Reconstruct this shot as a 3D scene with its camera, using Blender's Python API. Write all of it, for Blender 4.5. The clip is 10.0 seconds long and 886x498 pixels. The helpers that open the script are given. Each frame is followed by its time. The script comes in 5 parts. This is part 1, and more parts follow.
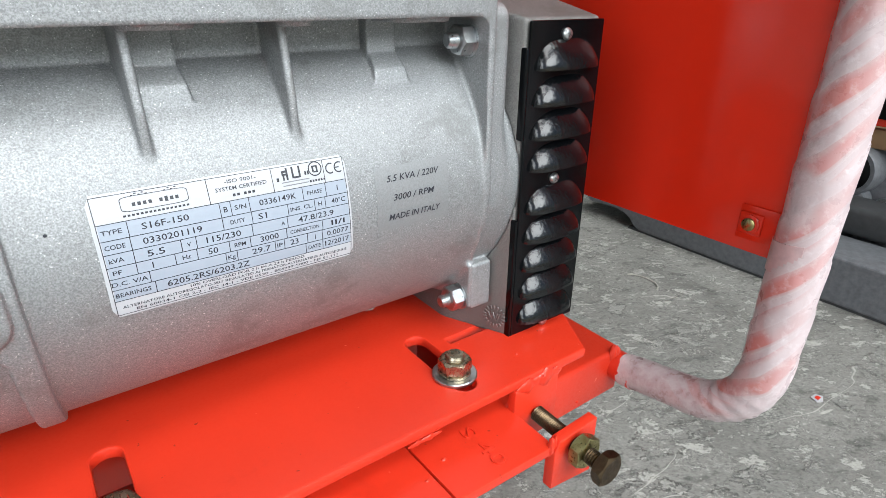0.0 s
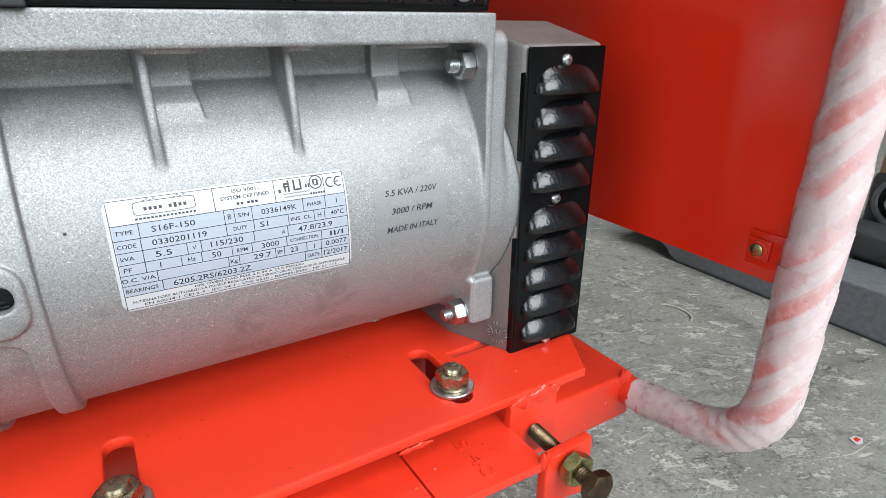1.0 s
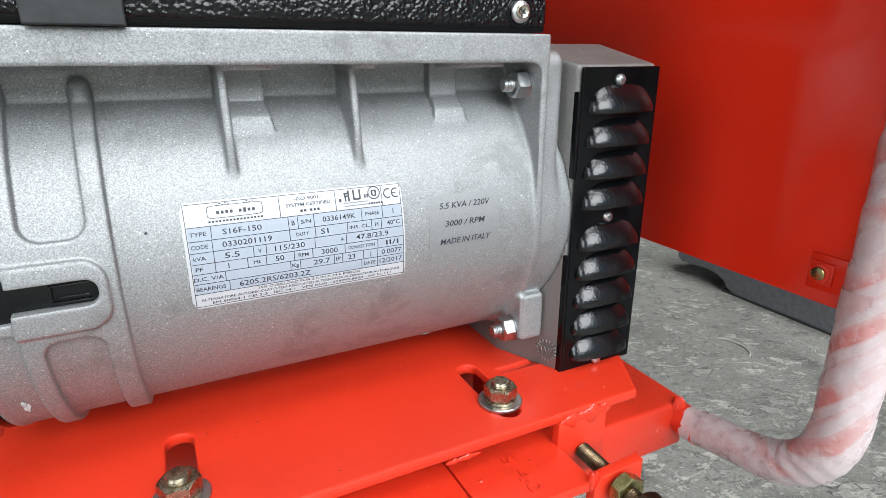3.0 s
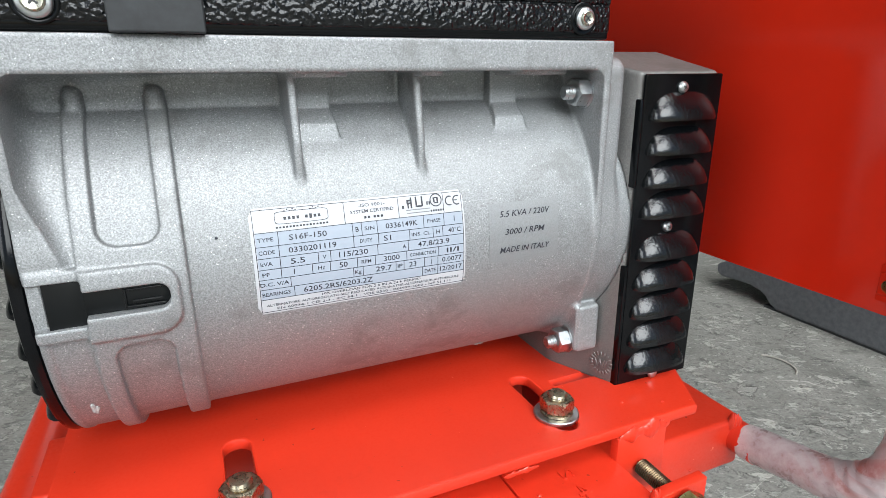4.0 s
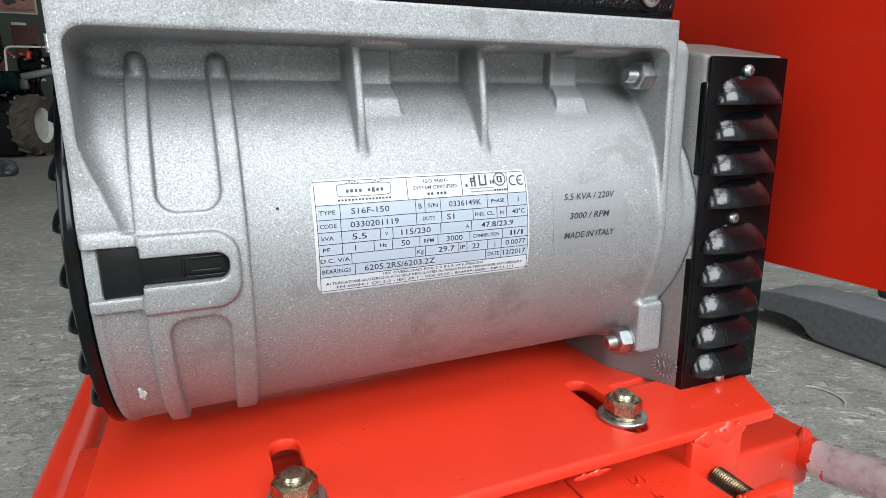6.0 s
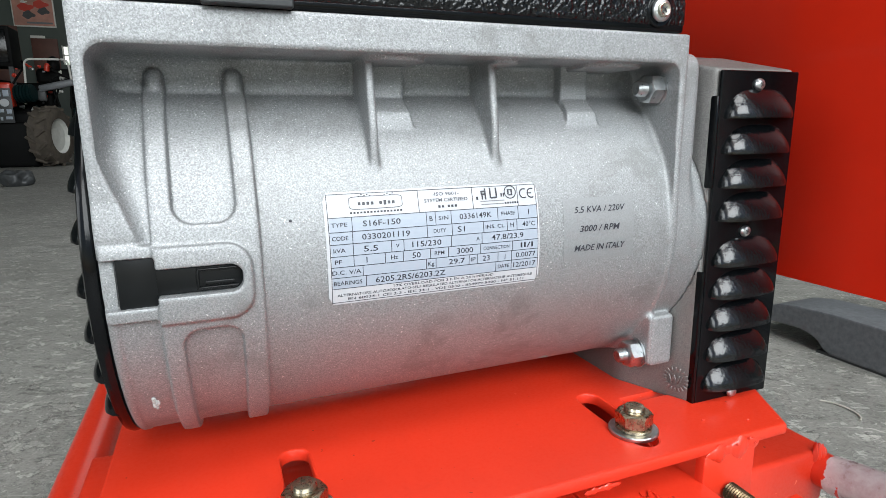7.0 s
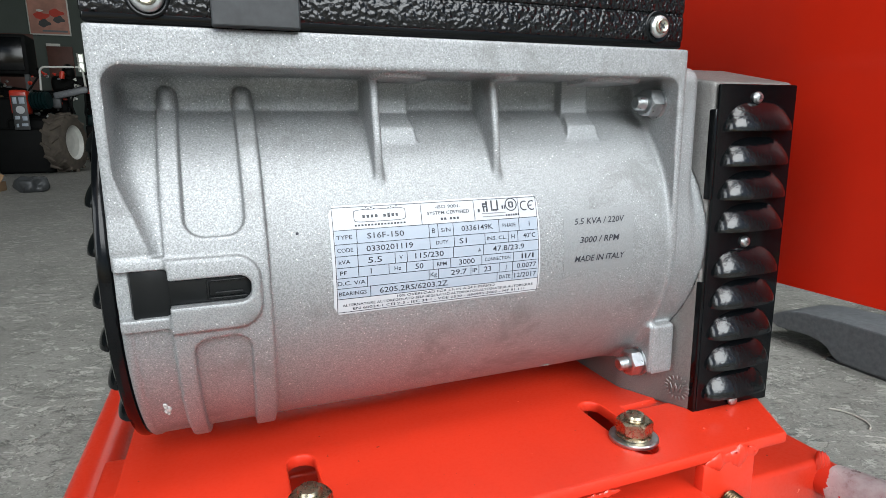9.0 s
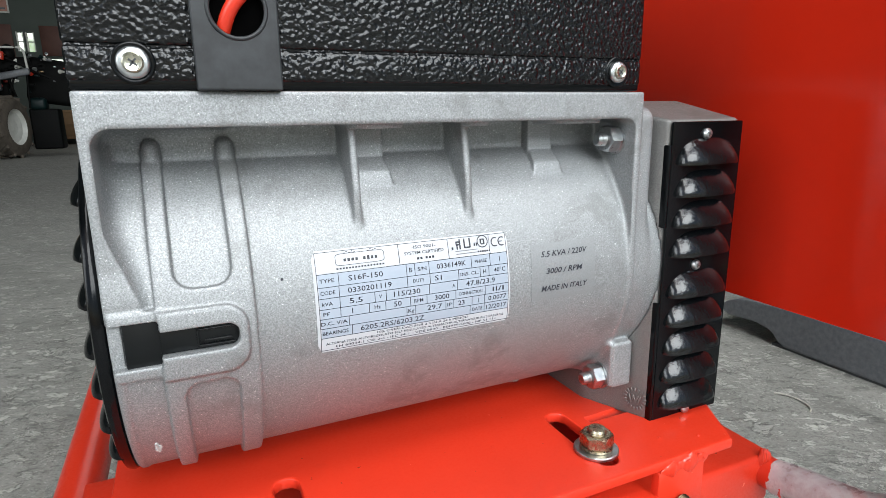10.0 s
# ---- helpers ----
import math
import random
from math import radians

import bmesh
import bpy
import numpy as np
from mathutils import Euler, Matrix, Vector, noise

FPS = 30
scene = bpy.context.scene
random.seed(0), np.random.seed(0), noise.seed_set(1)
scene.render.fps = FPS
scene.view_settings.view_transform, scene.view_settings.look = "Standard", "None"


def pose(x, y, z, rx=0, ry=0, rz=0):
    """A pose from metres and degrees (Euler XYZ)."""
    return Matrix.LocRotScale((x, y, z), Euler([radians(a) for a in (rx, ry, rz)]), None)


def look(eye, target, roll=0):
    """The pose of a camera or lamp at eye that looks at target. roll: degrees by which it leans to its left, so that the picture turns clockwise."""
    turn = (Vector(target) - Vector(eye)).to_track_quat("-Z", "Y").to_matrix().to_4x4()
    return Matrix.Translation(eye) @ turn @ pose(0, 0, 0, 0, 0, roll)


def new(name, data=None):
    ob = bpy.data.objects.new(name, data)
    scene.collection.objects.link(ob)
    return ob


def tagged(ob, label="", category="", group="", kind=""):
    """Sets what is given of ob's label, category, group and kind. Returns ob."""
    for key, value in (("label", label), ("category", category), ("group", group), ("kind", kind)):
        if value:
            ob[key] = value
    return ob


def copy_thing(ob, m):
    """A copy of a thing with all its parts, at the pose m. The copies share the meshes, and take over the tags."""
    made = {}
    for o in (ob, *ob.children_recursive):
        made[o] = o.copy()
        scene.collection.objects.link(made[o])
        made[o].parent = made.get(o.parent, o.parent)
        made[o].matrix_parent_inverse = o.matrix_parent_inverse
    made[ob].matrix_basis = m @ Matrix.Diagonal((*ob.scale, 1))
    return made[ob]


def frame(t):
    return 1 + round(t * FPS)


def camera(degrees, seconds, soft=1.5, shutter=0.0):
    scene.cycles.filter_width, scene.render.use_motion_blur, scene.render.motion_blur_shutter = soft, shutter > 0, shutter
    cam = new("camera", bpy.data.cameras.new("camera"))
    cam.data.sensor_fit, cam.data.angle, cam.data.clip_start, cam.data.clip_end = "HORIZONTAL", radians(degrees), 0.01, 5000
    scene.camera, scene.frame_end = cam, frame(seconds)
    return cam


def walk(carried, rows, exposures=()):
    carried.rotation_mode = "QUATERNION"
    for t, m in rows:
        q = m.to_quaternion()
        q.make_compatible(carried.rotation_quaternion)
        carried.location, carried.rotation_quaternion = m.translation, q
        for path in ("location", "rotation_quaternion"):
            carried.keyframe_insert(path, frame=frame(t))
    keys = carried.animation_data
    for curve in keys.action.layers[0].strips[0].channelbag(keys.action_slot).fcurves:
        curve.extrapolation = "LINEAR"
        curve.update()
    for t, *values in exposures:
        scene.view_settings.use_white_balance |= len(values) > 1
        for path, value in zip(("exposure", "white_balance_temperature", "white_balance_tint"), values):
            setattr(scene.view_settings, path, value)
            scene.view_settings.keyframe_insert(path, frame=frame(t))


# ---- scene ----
cam = camera(75.39, 10.0, soft=0.42)
PATH = [
    (0, 0.0680, -0.2639, 0.2414, 65.43, -0.52, -36.26),
    (0.5, 0.0925, -0.2831, 0.2345, 66.92, -0.41, -33.67),
    (1, 0.0841, -0.2945, 0.2398, 68.10, -0.31, -31.40),
    (1.5, 0.0779, -0.3016, 0.2417, 68.99, -0.18, -29.85),
    (2, 0.0742, -0.3039, 0.2428, 69.86, -0.08, -28.47),
    (2.2, 0.0734, -0.3040, 0.2416, 70.28, -0.08, -28.18),
    (3.3, 0.0765, -0.3040, 0.2298, 71.47, 0.17, -25.67),
    (3.5, 0.0747, -0.3018, 0.2304, 71.65, 0.26, -25.16),
    (4, 0.0576, -0.2930, 0.2277, 72.52, 0.35, -23.87),
    (4.5, 0.0487, -0.2883, 0.2262, 73.99, 0.40, -23.60),
    (4.8, 0.0467, -0.2748, 0.1879, 74.71, 0.53, -23.30),
    (5, 0.0482, -0.2645, 0.1821, 75.14, 0.51, -23.50),
    (5.5, 0.0374, -0.2705, 0.1824, 76.17, 0.55, -23.09),
    (5.7, 0.0339, -0.2731, 0.1872, 76.51, 0.62, -22.89),
    (6.8, 0.0339, -0.2777, 0.1901, 77.94, 0.71, -21.78),
    (7, 0.0329, -0.2773, 0.1904, 78.05, 0.68, -21.57),
    (7.5, 0.0312, -0.2791, 0.1934, 78.27, 0.71, -21.00),
    (8, 0.0268, -0.2784, 0.1906, 78.50, 0.76, -20.69),
    (8.5, 0.0303, -0.2816, 0.1992, 78.57, 0.80, -20.54),
    (9, 0.0338, -0.2859, 0.1954, 78.57, 0.82, -20.64),
    (9.5, 0.0323, -0.2919, 0.2073, 78.18, 0.86, -21.60),
    (10, 0.0228, -0.2950, 0.2310, 76.75, 0.82, -24.42),
]
walk(cam, [(t, pose(x, y, z, rx, ry, rz)) for t, x, y, z, rx, ry, rz in PATH])

# ---- world and large lights ----
world = bpy.data.worlds.new("world")
scene.world = world
world.use_nodes = True
wn = world.node_tree
sky = wn.nodes.new("ShaderNodeTexSky")
sky.sky_type = "NISHITA"
sky.sun_disc = False
sky.sun_elevation, sky.sun_rotation = radians(48), radians(205)
wn.links.new(sky.outputs[0], wn.nodes["Background"].inputs[0])
wn.nodes["Background"].inputs[1].default_value = 0.10


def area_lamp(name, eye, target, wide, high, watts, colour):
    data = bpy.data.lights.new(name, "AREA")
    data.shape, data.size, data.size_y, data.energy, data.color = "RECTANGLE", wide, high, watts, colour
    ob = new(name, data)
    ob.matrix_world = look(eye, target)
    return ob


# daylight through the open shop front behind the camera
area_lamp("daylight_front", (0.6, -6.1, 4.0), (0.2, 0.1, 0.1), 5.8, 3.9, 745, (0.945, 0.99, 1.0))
# daylight through the open side gate
area_lamp("daylight_gate", (-4.6, -2.3, 2.0), (0.3, 0.0, 0.1), 2.6, 2.6, 120, (0.945, 0.99, 1.0))
# fill lamp added over the machine to brighten floor and upper barrel; no skylight seen
area_lamp("overhead_fill", (1.2, -2.2, 5.2), (0.9, -1.0, 0.0), 5.0, 2.0, 245, (0.97, 0.995, 1.0))

# fill lamp added over the hall to lift its dark floor; no source seen
area_lamp("hall_fill", (1.8, 11.5, 5.25), (1.8, 11.5, 0.0), 4.0, 6.0, 120, (0.97, 0.995, 1.0))


# ---- materials ----
def nodes_of(name):
    mat = bpy.data.materials.new(name)
    mat.use_nodes = True
    nt = mat.node_tree
    return mat, nt, nt.nodes["Principled BSDF"]


def noise_tex(nt, scale, detail=3.0, rough=0.5, stretch=(1, 1, 1), coord="Object"):
    tc = nt.nodes.new("ShaderNodeTexCoord")
    mp = nt.nodes.new("ShaderNodeMapping")
    mp.inputs["Scale"].default_value = stretch
    tx = nt.nodes.new("ShaderNodeTexNoise")
    tx.inputs["Scale"].default_value = scale
    tx.inputs["Detail"].default_value = detail
    tx.inputs["Roughness"].default_value = rough
    nt.links.new(tc.outputs[coord], mp.inputs[0])
    nt.links.new(mp.outputs[0], tx.inputs["Vector"])
    return tx.outputs[0]


def ramp(nt, value, stops):
    rp = nt.nodes.new("ShaderNodeValToRGB")
    while len(rp.color_ramp.elements) < len(stops):
        rp.color_ramp.elements.new(0.5)
    for el, (at, col) in zip(rp.color_ramp.elements, stops):
        el.position = at
        el.color = (*col, 1) if len(col) == 3 else col
    nt.links.new(value, rp.inputs[0])
    return rp.outputs[0]


def mix_colour(nt, fac, a, b, mode="MIX"):
    mx = nt.nodes.new("ShaderNodeMix")
    mx.data_type, mx.blend_type = "RGBA", mode
    for sock, v in ((mx.inputs[0], fac), (mx.inputs[6], a), (mx.inputs[7], b)):
        if hasattr(v, "links"):
            nt.links.new(v, sock)
        elif isinstance(v, (int, float)):
            sock.default_value = v
        else:
            sock.default_value = (*v, 1)
    return mx.outputs[2]


def bump(nt, height, strength, distance, below=None):
    bp = nt.nodes.new("ShaderNodeBump")
    bp.inputs["Strength"].default_value, bp.inputs["Distance"].default_value = strength, distance
    nt.links.new(height, bp.inputs["Height"])
    if below is not None:
        nt.links.new(below, bp.inputs["Normal"])
    return bp.outputs[0]


def grey(v):
    return (v, v, v)


def make_cast_silver(name="cast_silver_paint", tone=(1.0, 1.0, 1.0), sparkle=0.7):
    """Sand-cast aluminium under silver paint: fine sparkle, small pits, faint smudges."""
    mat, nt, b = nodes_of(name)
    fine = noise_tex(nt, 1250, 2.0, 0.65)
    mid = noise_tex(nt, 520, 3.0, 0.65)
    spark = noise_tex(nt, 900, 1.0, 0.5)
    smudge = noise_tex(nt, 34, 6.0, 0.72)
    where = noise_tex(nt, 12, 2.0, 0.5)
    col = ramp(nt, fine, [(0.36, (0.252, 0.261, 0.265)), (0.50, (0.312, 0.322, 0.326)), (0.62, (0.372, 0.383, 0.387))])
    col = mix_colour(nt, ramp(nt, mid, [(0.34, grey(0.15)), (0.42, grey(0.0))]), col, (0.25, 0.256, 0.26))
    col = mix_colour(nt, ramp(nt, spark, [(0.70, grey(0.0)), (0.75, grey(sparkle))]), col, (0.80, 0.81, 0.81))
    stain = mix_colour(nt, 1.0, ramp(nt, smudge, [(0.49, grey(0.0)), (0.60, grey(0.5))]), ramp(nt, where, [(0.47, grey(0.0)), (0.57, grey(1.0))]), "MULTIPLY")
    col = mix_colour(nt, stain, col, (0.20, 0.202, 0.196))
    nt.links.new(mix_colour(nt, 1.0, col, tone, "MULTIPLY"), b.inputs["Base Color"])
    b.inputs["Metallic"].default_value = 0.72
    rr = ramp(nt, fine, [(0.35, grey(0.68)), (0.62, grey(0.56))])
    nt.links.new(rr, b.inputs["Roughness"])
    n1 = bump(nt, fine, 0.45, 0.00026)
    nt.links.new(bump(nt, mid, 0.28, 0.00040, n1), b.inputs["Normal"])
    return mat


def make_paint(name, colour, dark, rough=0.25, coat=0.5, metallic=0.0, wave=0.00025, scale=60, dust=0.16, pits=0.0):
    """Enamel with faint orange peel, dust, pits and slight tone changes."""
    mat, nt, b = nodes_of(name)
    big = noise_tex(nt, 7, 4.0, 0.6)
    small = noise_tex(nt, scale, 2.0, 0.5)
    grain = noise_tex(nt, 420, 2.0, 0.5)
    col = mix_colour(nt, ramp(nt, big, [(0.35, grey(0.0)), (0.7, grey(1.0))]), colour, dark)
    if pits:
        fleck = noise_tex(nt, 150, 2.0, 0.55)
        scuff = noise_tex(nt, 26, 6.0, 0.7)
        col = mix_colour(nt, ramp(nt, fleck, [(0.735, grey(0.0)), (0.76, grey(pits))]), col, (0.10, 0.012, 0.008))
        col = mix_colour(nt, ramp(nt, fleck, [(0.225, grey(pits)), (0.25, grey(0.0))]), col, (0.85, 0.30, 0.22))
        col = mix_colour(nt, ramp(nt, scuff, [(0.60, grey(0.0)), (0.75, grey(0.22))]), col, tuple(c * 0.55 for c in dark))
    nt.links.new(col, b.inputs["Base Color"])
    nt.links.new(ramp(nt, grain, [(0.4, grey(rough)), (0.75, grey(min(1, rough + dust)))]), b.inputs["Roughness"])
    b.inputs["Metallic"].default_value = metallic
    b.inputs["Coat Weight"].default_value = coat
    b.inputs["Coat Roughness"].default_value = 0.12
    n1 = bump(nt, noise_tex(nt, 18, 3.0, 0.5), 0.5, wave * 2)
    nt.links.new(bump(nt, small, 0.5, wave, n1), b.inputs["Normal"])
    return mat


def make_wrinkle_black(name, scale, depth, rough, gloss=0.5, pebbled=False):
    """Black enamel, wrinkled or with fine orange peel."""
    mat, nt, b = nodes_of(name)
    wrinkle = noise_tex(nt, scale, 1.5, 0.45)
    if pebbled:
        cell = nt.nodes.new("ShaderNodeTexVoronoi")
        cell.feature = "SMOOTH_F1"
        cell.inputs["Scale"].default_value = scale
        cell.inputs["Smoothness"].default_value = 1.0
        tc = nt.nodes.new("ShaderNodeTexCoord")
        nt.links.new(tc.outputs["Object"], cell.inputs["Vector"])
        wrinkle = mix_colour(nt, 0.45, ramp(nt, cell.outputs["Distance"], [(0.0, grey(1.0)), (0.75, grey(0.0))]), wrinkle)
    tone = noise_tex(nt, 20, 3.0, 0.5)
    nt.links.new(ramp(nt, tone, [(0.3, (0.0014, 0.0018, 0.0022)), (0.7, (0.003, 0.0036, 0.0042))]), b.inputs["Base Color"])
    b.inputs["Roughness"].default_value = rough
    b.inputs["Specular IOR Level"].default_value = gloss
    nt.links.new(bump(nt, wrinkle, 1.0, depth), b.inputs["Normal"])
    return mat


def make_metal(name, colour, alt, rough, scale=120):
    mat, nt, b = nodes_of(name)
    tone = noise_tex(nt, scale, 3.0, 0.6)
    nt.links.new(ramp(nt, tone, [(0.3, colour), (0.7, alt)]), b.inputs["Base Color"])
    b.inputs["Metallic"].default_value = 1.0
    nt.links.new(ramp(nt, noise_tex(nt, 500, 2.0), [(0.3, grey(rough)), (0.7, grey(rough + 0.15))]), b.inputs["Roughness"])
    nt.links.new(bump(nt, tone, 0.15, 0.0003), b.inputs["Normal"])
    return mat


def make_plain(name, colour, rough=0.5, metallic=0.0, scale=40, spread=0.15, depth=0.0003, gloss=0.5):
    mat, nt, b = nodes_of(name)
    b.inputs["Specular IOR Level"].default_value = gloss
    tone = noise_tex(nt, scale, 4.0, 0.6)
    lo, hi = tuple(c * (1 - spread) for c in colour), tuple(min(1, c * (1 + spread)) for c in colour)
    nt.links.new(ramp(nt, tone, [(0.3, lo), (0.7, hi)]), b.inputs["Base Color"])
    b.inputs["Roughness"].default_value, b.inputs["Metallic"].default_value = rough, metallic
    nt.links.new(bump(nt, tone, 0.3, depth), b.inputs["Normal"])
    return mat


def make_floor():
    """Worn grey stone slabs: cloudy tone, torn streaks and flakes that run one way, thin pale scratches."""
    mat, nt, b = nodes_of("worn_stone_floor")

    def torn(scale, detail, twist, longer=1.0, rough=0.62, angle=-28):
        out = noise_tex(nt, scale, detail, rough)
        mp = out.node.inputs["Vector"].links[0].from_node
        mp.vector_type = "TEXTURE"
        mp.inputs["Rotation"].default_value = (0, 0, radians(angle))
        mp.inputs["Scale"].default_value = (longer, 1, 1)
        out.node.inputs["Distortion"].default_value = twist
        return out

    def ridge(value, at, wide, much):
        return ramp(nt, value, [(at - wide, grey(0.0)), (at, grey(much)), (at + wide, grey(0.0))])

    cloud = torn(2.4, 5.0, 0.2, 1.4)
    plate = torn(9, 10.0, 0.15, 1.3, 0.70)
    streak = torn(38, 7.0, 0.2, 1.5, 0.70)
    flake = torn(22, 9.0, 0.2, 1.35, 0.74)
    chip = torn(110, 5.0, 0.2, 1.4, 0.66)
    line = torn(6, 3.0, 0.8, 3.0, 0.5, -12)
    speck = noise_tex(nt, 420, 3.0, 0.6)
    col = ramp(nt, cloud, [(0.28, (0.196, 0.193, 0.176)), (0.52, (0.248, 0.244, 0.223)), (0.75, (0.302, 0.296, 0.272))])
    col = mix_colour(nt, ramp(nt, plate, [(0.34, grey(0.55)), (0.46, grey(0.0))]), col, (0.118, 0.116, 0.105))
    col = mix_colour(nt, ramp(nt, plate, [(0.54, grey(0.0)), (0.62, grey(0.5))]), col, (0.30, 0.292, 0.268))
    col = mix_colour(nt, ramp(nt, streak, [(0.36, grey(0.6)), (0.43, grey(0.0))]), col, (0.085, 0.084, 0.076))
    # dark rim beside each pale streak: its edge shadow put into the colour
    col = mix_colour(nt, ridge(streak, 0.562, 0.014, 0.75), col, (0.080, 0.079, 0.071))
    col = mix_colour(nt, ramp(nt, streak, [(0.570, grey(0.0)), (0.590, grey(0.85))]), col, (0.47, 0.46, 0.422))
    # the same painted shadow line along the larger flakes
    col = mix_colour(nt, ridge(flake, 0.575, 0.012, 0.8), col, (0.070, 0.069, 0.062))
    col = mix_colour(nt, ramp(nt, flake, [(0.584, grey(0.0)), (0.600, grey(0.55))]), col, (0.375, 0.366, 0.336))
    col = mix_colour(nt, ridge(flake, 0.597, 0.012, 0.8), col, (0.52, 0.505, 0.465))
    col = mix_colour(nt, ridge(plate, 0.508, 0.007, 0.65), col, (0.44, 0.43, 0.395))
    col = mix_colour(nt, ridge(plate, 0.496, 0.007, 0.75), col, (0.072, 0.071, 0.064))
    col = mix_colour(nt, ramp(nt, chip, [(0.605, grey(0.0)), (0.65, grey(0.7))]), col, (0.45, 0.44, 0.40))
    col = mix_colour(nt, ramp(nt, chip, [(0.34, grey(0.6)), (0.41, grey(0.0))]), col, (0.085, 0.084, 0.076))
    grit = torn(230, 4.0, 0.0, 1.3, 0.7)
    col = mix_colour(nt, 1.0, col, ramp(nt, grit, [(0.36, grey(0.70)), (0.52, grey(0.94)), (0.66, grey(1.0))]), "MULTIPLY")
    gate = mix_colour(nt, 1.0, ridge(line, 0.5, 0.0035, 0.9), ramp(nt, plate, [(0.46, grey(0.0)), (0.54, grey(1.0))]), "MULTIPLY")
    col = mix_colour(nt, gate, col, (0.50, 0.485, 0.44))
    col = mix_colour(nt, ramp(nt, speck, [(0.60, grey(0.0)), (0.70, grey(0.3))]), col, (0.09, 0.089, 0.082))
    nt.links.new(col, b.inputs["Base Color"])
    nt.links.new(ramp(nt, plate, [(0.4, grey(0.5)), (0.65, grey(0.72))]), b.inputs["Roughness"])
    n1 = bump(nt, ramp(nt, flake, [(0.56, grey(0.0)), (0.59, grey(0.8)), (0.66, grey(1.0))]), 0.8, 0.0022)
    n2 = bump(nt, ramp(nt, streak, [(0.40, grey(0.0)), (0.60, grey(1.0))]), 0.6, 0.0014, n1)
    nt.links.new(bump(nt, grit, 0.45, 0.0010, n2), b.inputs["Normal"])
    return mat


def make_wrap():
    """Thin milky plastic wound in a spiral over red pipe: the red shows through where it lies in one layer."""
    mat, nt, b = nodes_of("milky_plastic_wrap")
    uvn = nt.nodes.new("ShaderNodeUVMap")
    sep = nt.nodes.new("ShaderNodeSeparateXYZ")
    nt.links.new(uvn.outputs[0], sep.inputs[0])
    big = noise_tex(nt, 22, 4.0, 0.6)
    fine = noise_tex(nt, 85, 4.0, 0.65)

    def math_node(op, a, c):
        m = nt.nodes.new("ShaderNodeMath")
        m.operation = op
        for sock, val in zip(m.inputs, (a, c)):
            if hasattr(val, "links"):
                nt.links.new(val, sock)
            else:
                sock.default_value = val
        return m.outputs[0]

    run, round_ = sep.outputs[0], sep.outputs[1]
    way = math_node("ADD", math_node("ADD", run, round_), math_node("MULTIPLY", noise_tex(nt, 9, 2.0, 0.5), 0.45))
    turn = math_node("FRACT", math_node("MULTIPLY", way, 3.0), 0.0)
    pale, pink, red = (0.55, 0.455, 0.462), (0.55, 0.345, 0.342), (0.55, 0.185, 0.165)
    col = ramp(nt, turn, [(0.02, pale), (0.09, pink), (0.11, red), (0.36, (0.55, 0.20, 0.18)), (0.50, pink), (0.52, pale), (0.70, pale), (0.84, pink), (0.86, pale)])
    # the red fades where more turns lie over it
    veil = ramp(nt, noise_tex(nt, 19, 2.0, 0.5), [(0.43, grey(0.0)), (0.57, grey(0.9))])
    col = mix_colour(nt, veil, col, pale)
    # right side paler: thicker turns, and its white sheen mixed into the colour
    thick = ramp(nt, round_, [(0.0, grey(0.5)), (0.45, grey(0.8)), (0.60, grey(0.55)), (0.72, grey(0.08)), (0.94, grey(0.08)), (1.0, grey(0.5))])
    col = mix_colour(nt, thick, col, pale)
    crease = math_node("FRACT", math_node("MULTIPLY", way, 6.0), 0.0)
    col = mix_colour(nt, ramp(nt, crease, [(0.0, grey(0.16)), (0.10, grey(0.0))]), col, (0.70, 0.65, 0.66))
    scuff = noise_tex(nt, 140, 5.0, 0.7)
    col = mix_colour(nt, ramp(nt, scuff, [(0.52, grey(0.0)), (0.70, grey(0.35))]), col, (0.74, 0.70, 0.71))
    # near its start the film lies bare, clear and dusty
    start = ramp(nt, math_node("MULTIPLY", run, 0.75), [(0.02, grey(0.0)), (0.10, grey(0.7)), (0.42, grey(0.6)), (0.62, grey(0.0))])
    col = mix_colour(nt, start, col, mix_colour(nt, ramp(nt, fine, [(0.40, grey(0.0)), (0.62, grey(1.0))]), (0.30, 0.185, 0.185), (0.43, 0.36, 0.365)))
    nt.links.new(col, b.inputs["Base Color"])
    nt.links.new(ramp(nt, fine, [(0.35, grey(0.22)), (0.65, grey(0.46))]), b.inputs["Roughness"])
    b.inputs["Coat Weight"].default_value = 0.25
    b.inputs["Coat Roughness"].default_value = 0.25
    n1 = bump(nt, big, 0.4, 0.002)
    n2 = bump(nt, crease, 0.8, 0.0012, n1)
    nt.links.new(bump(nt, fine, 0.5, 0.0015, n2), b.inputs["Normal"])
    return mat


SILVER = make_cast_silver()
RAW_CAST = make_cast_silver("bare_cast_aluminium", (0.66, 0.63, 0.60), 0.3)
RED = make_paint("red_enamel", (0.655, 0.034, 0.012), (0.60, 0.029, 0.010), 0.34, 0.22, pits=0.7)
RED_SHEET = make_paint("red_sheet_enamel", (0.72, 0.028, 0.009), (0.66, 0.024, 0.008), 0.19, 0.38, scale=25, wave=0.00010, dust=0.01)
WRINKLE = make_wrinkle_black("black_wrinkle_enamel", 430, 0.0013, 0.22, 0.42, True)
BLACK = make_wrinkle_black("black_gloss_enamel", 600, 0.00002, 0.14, 0.22)
HOOD_BLACK = make_wrinkle_black("black_crinkled_enamel", 520, 0.00020, 0.17, 0.56)
RUBBER = make_plain("black_rubber", (0.018, 0.020, 0.022), 0.46, 0, 60, 0.6, 0.0006, gloss=0.4)
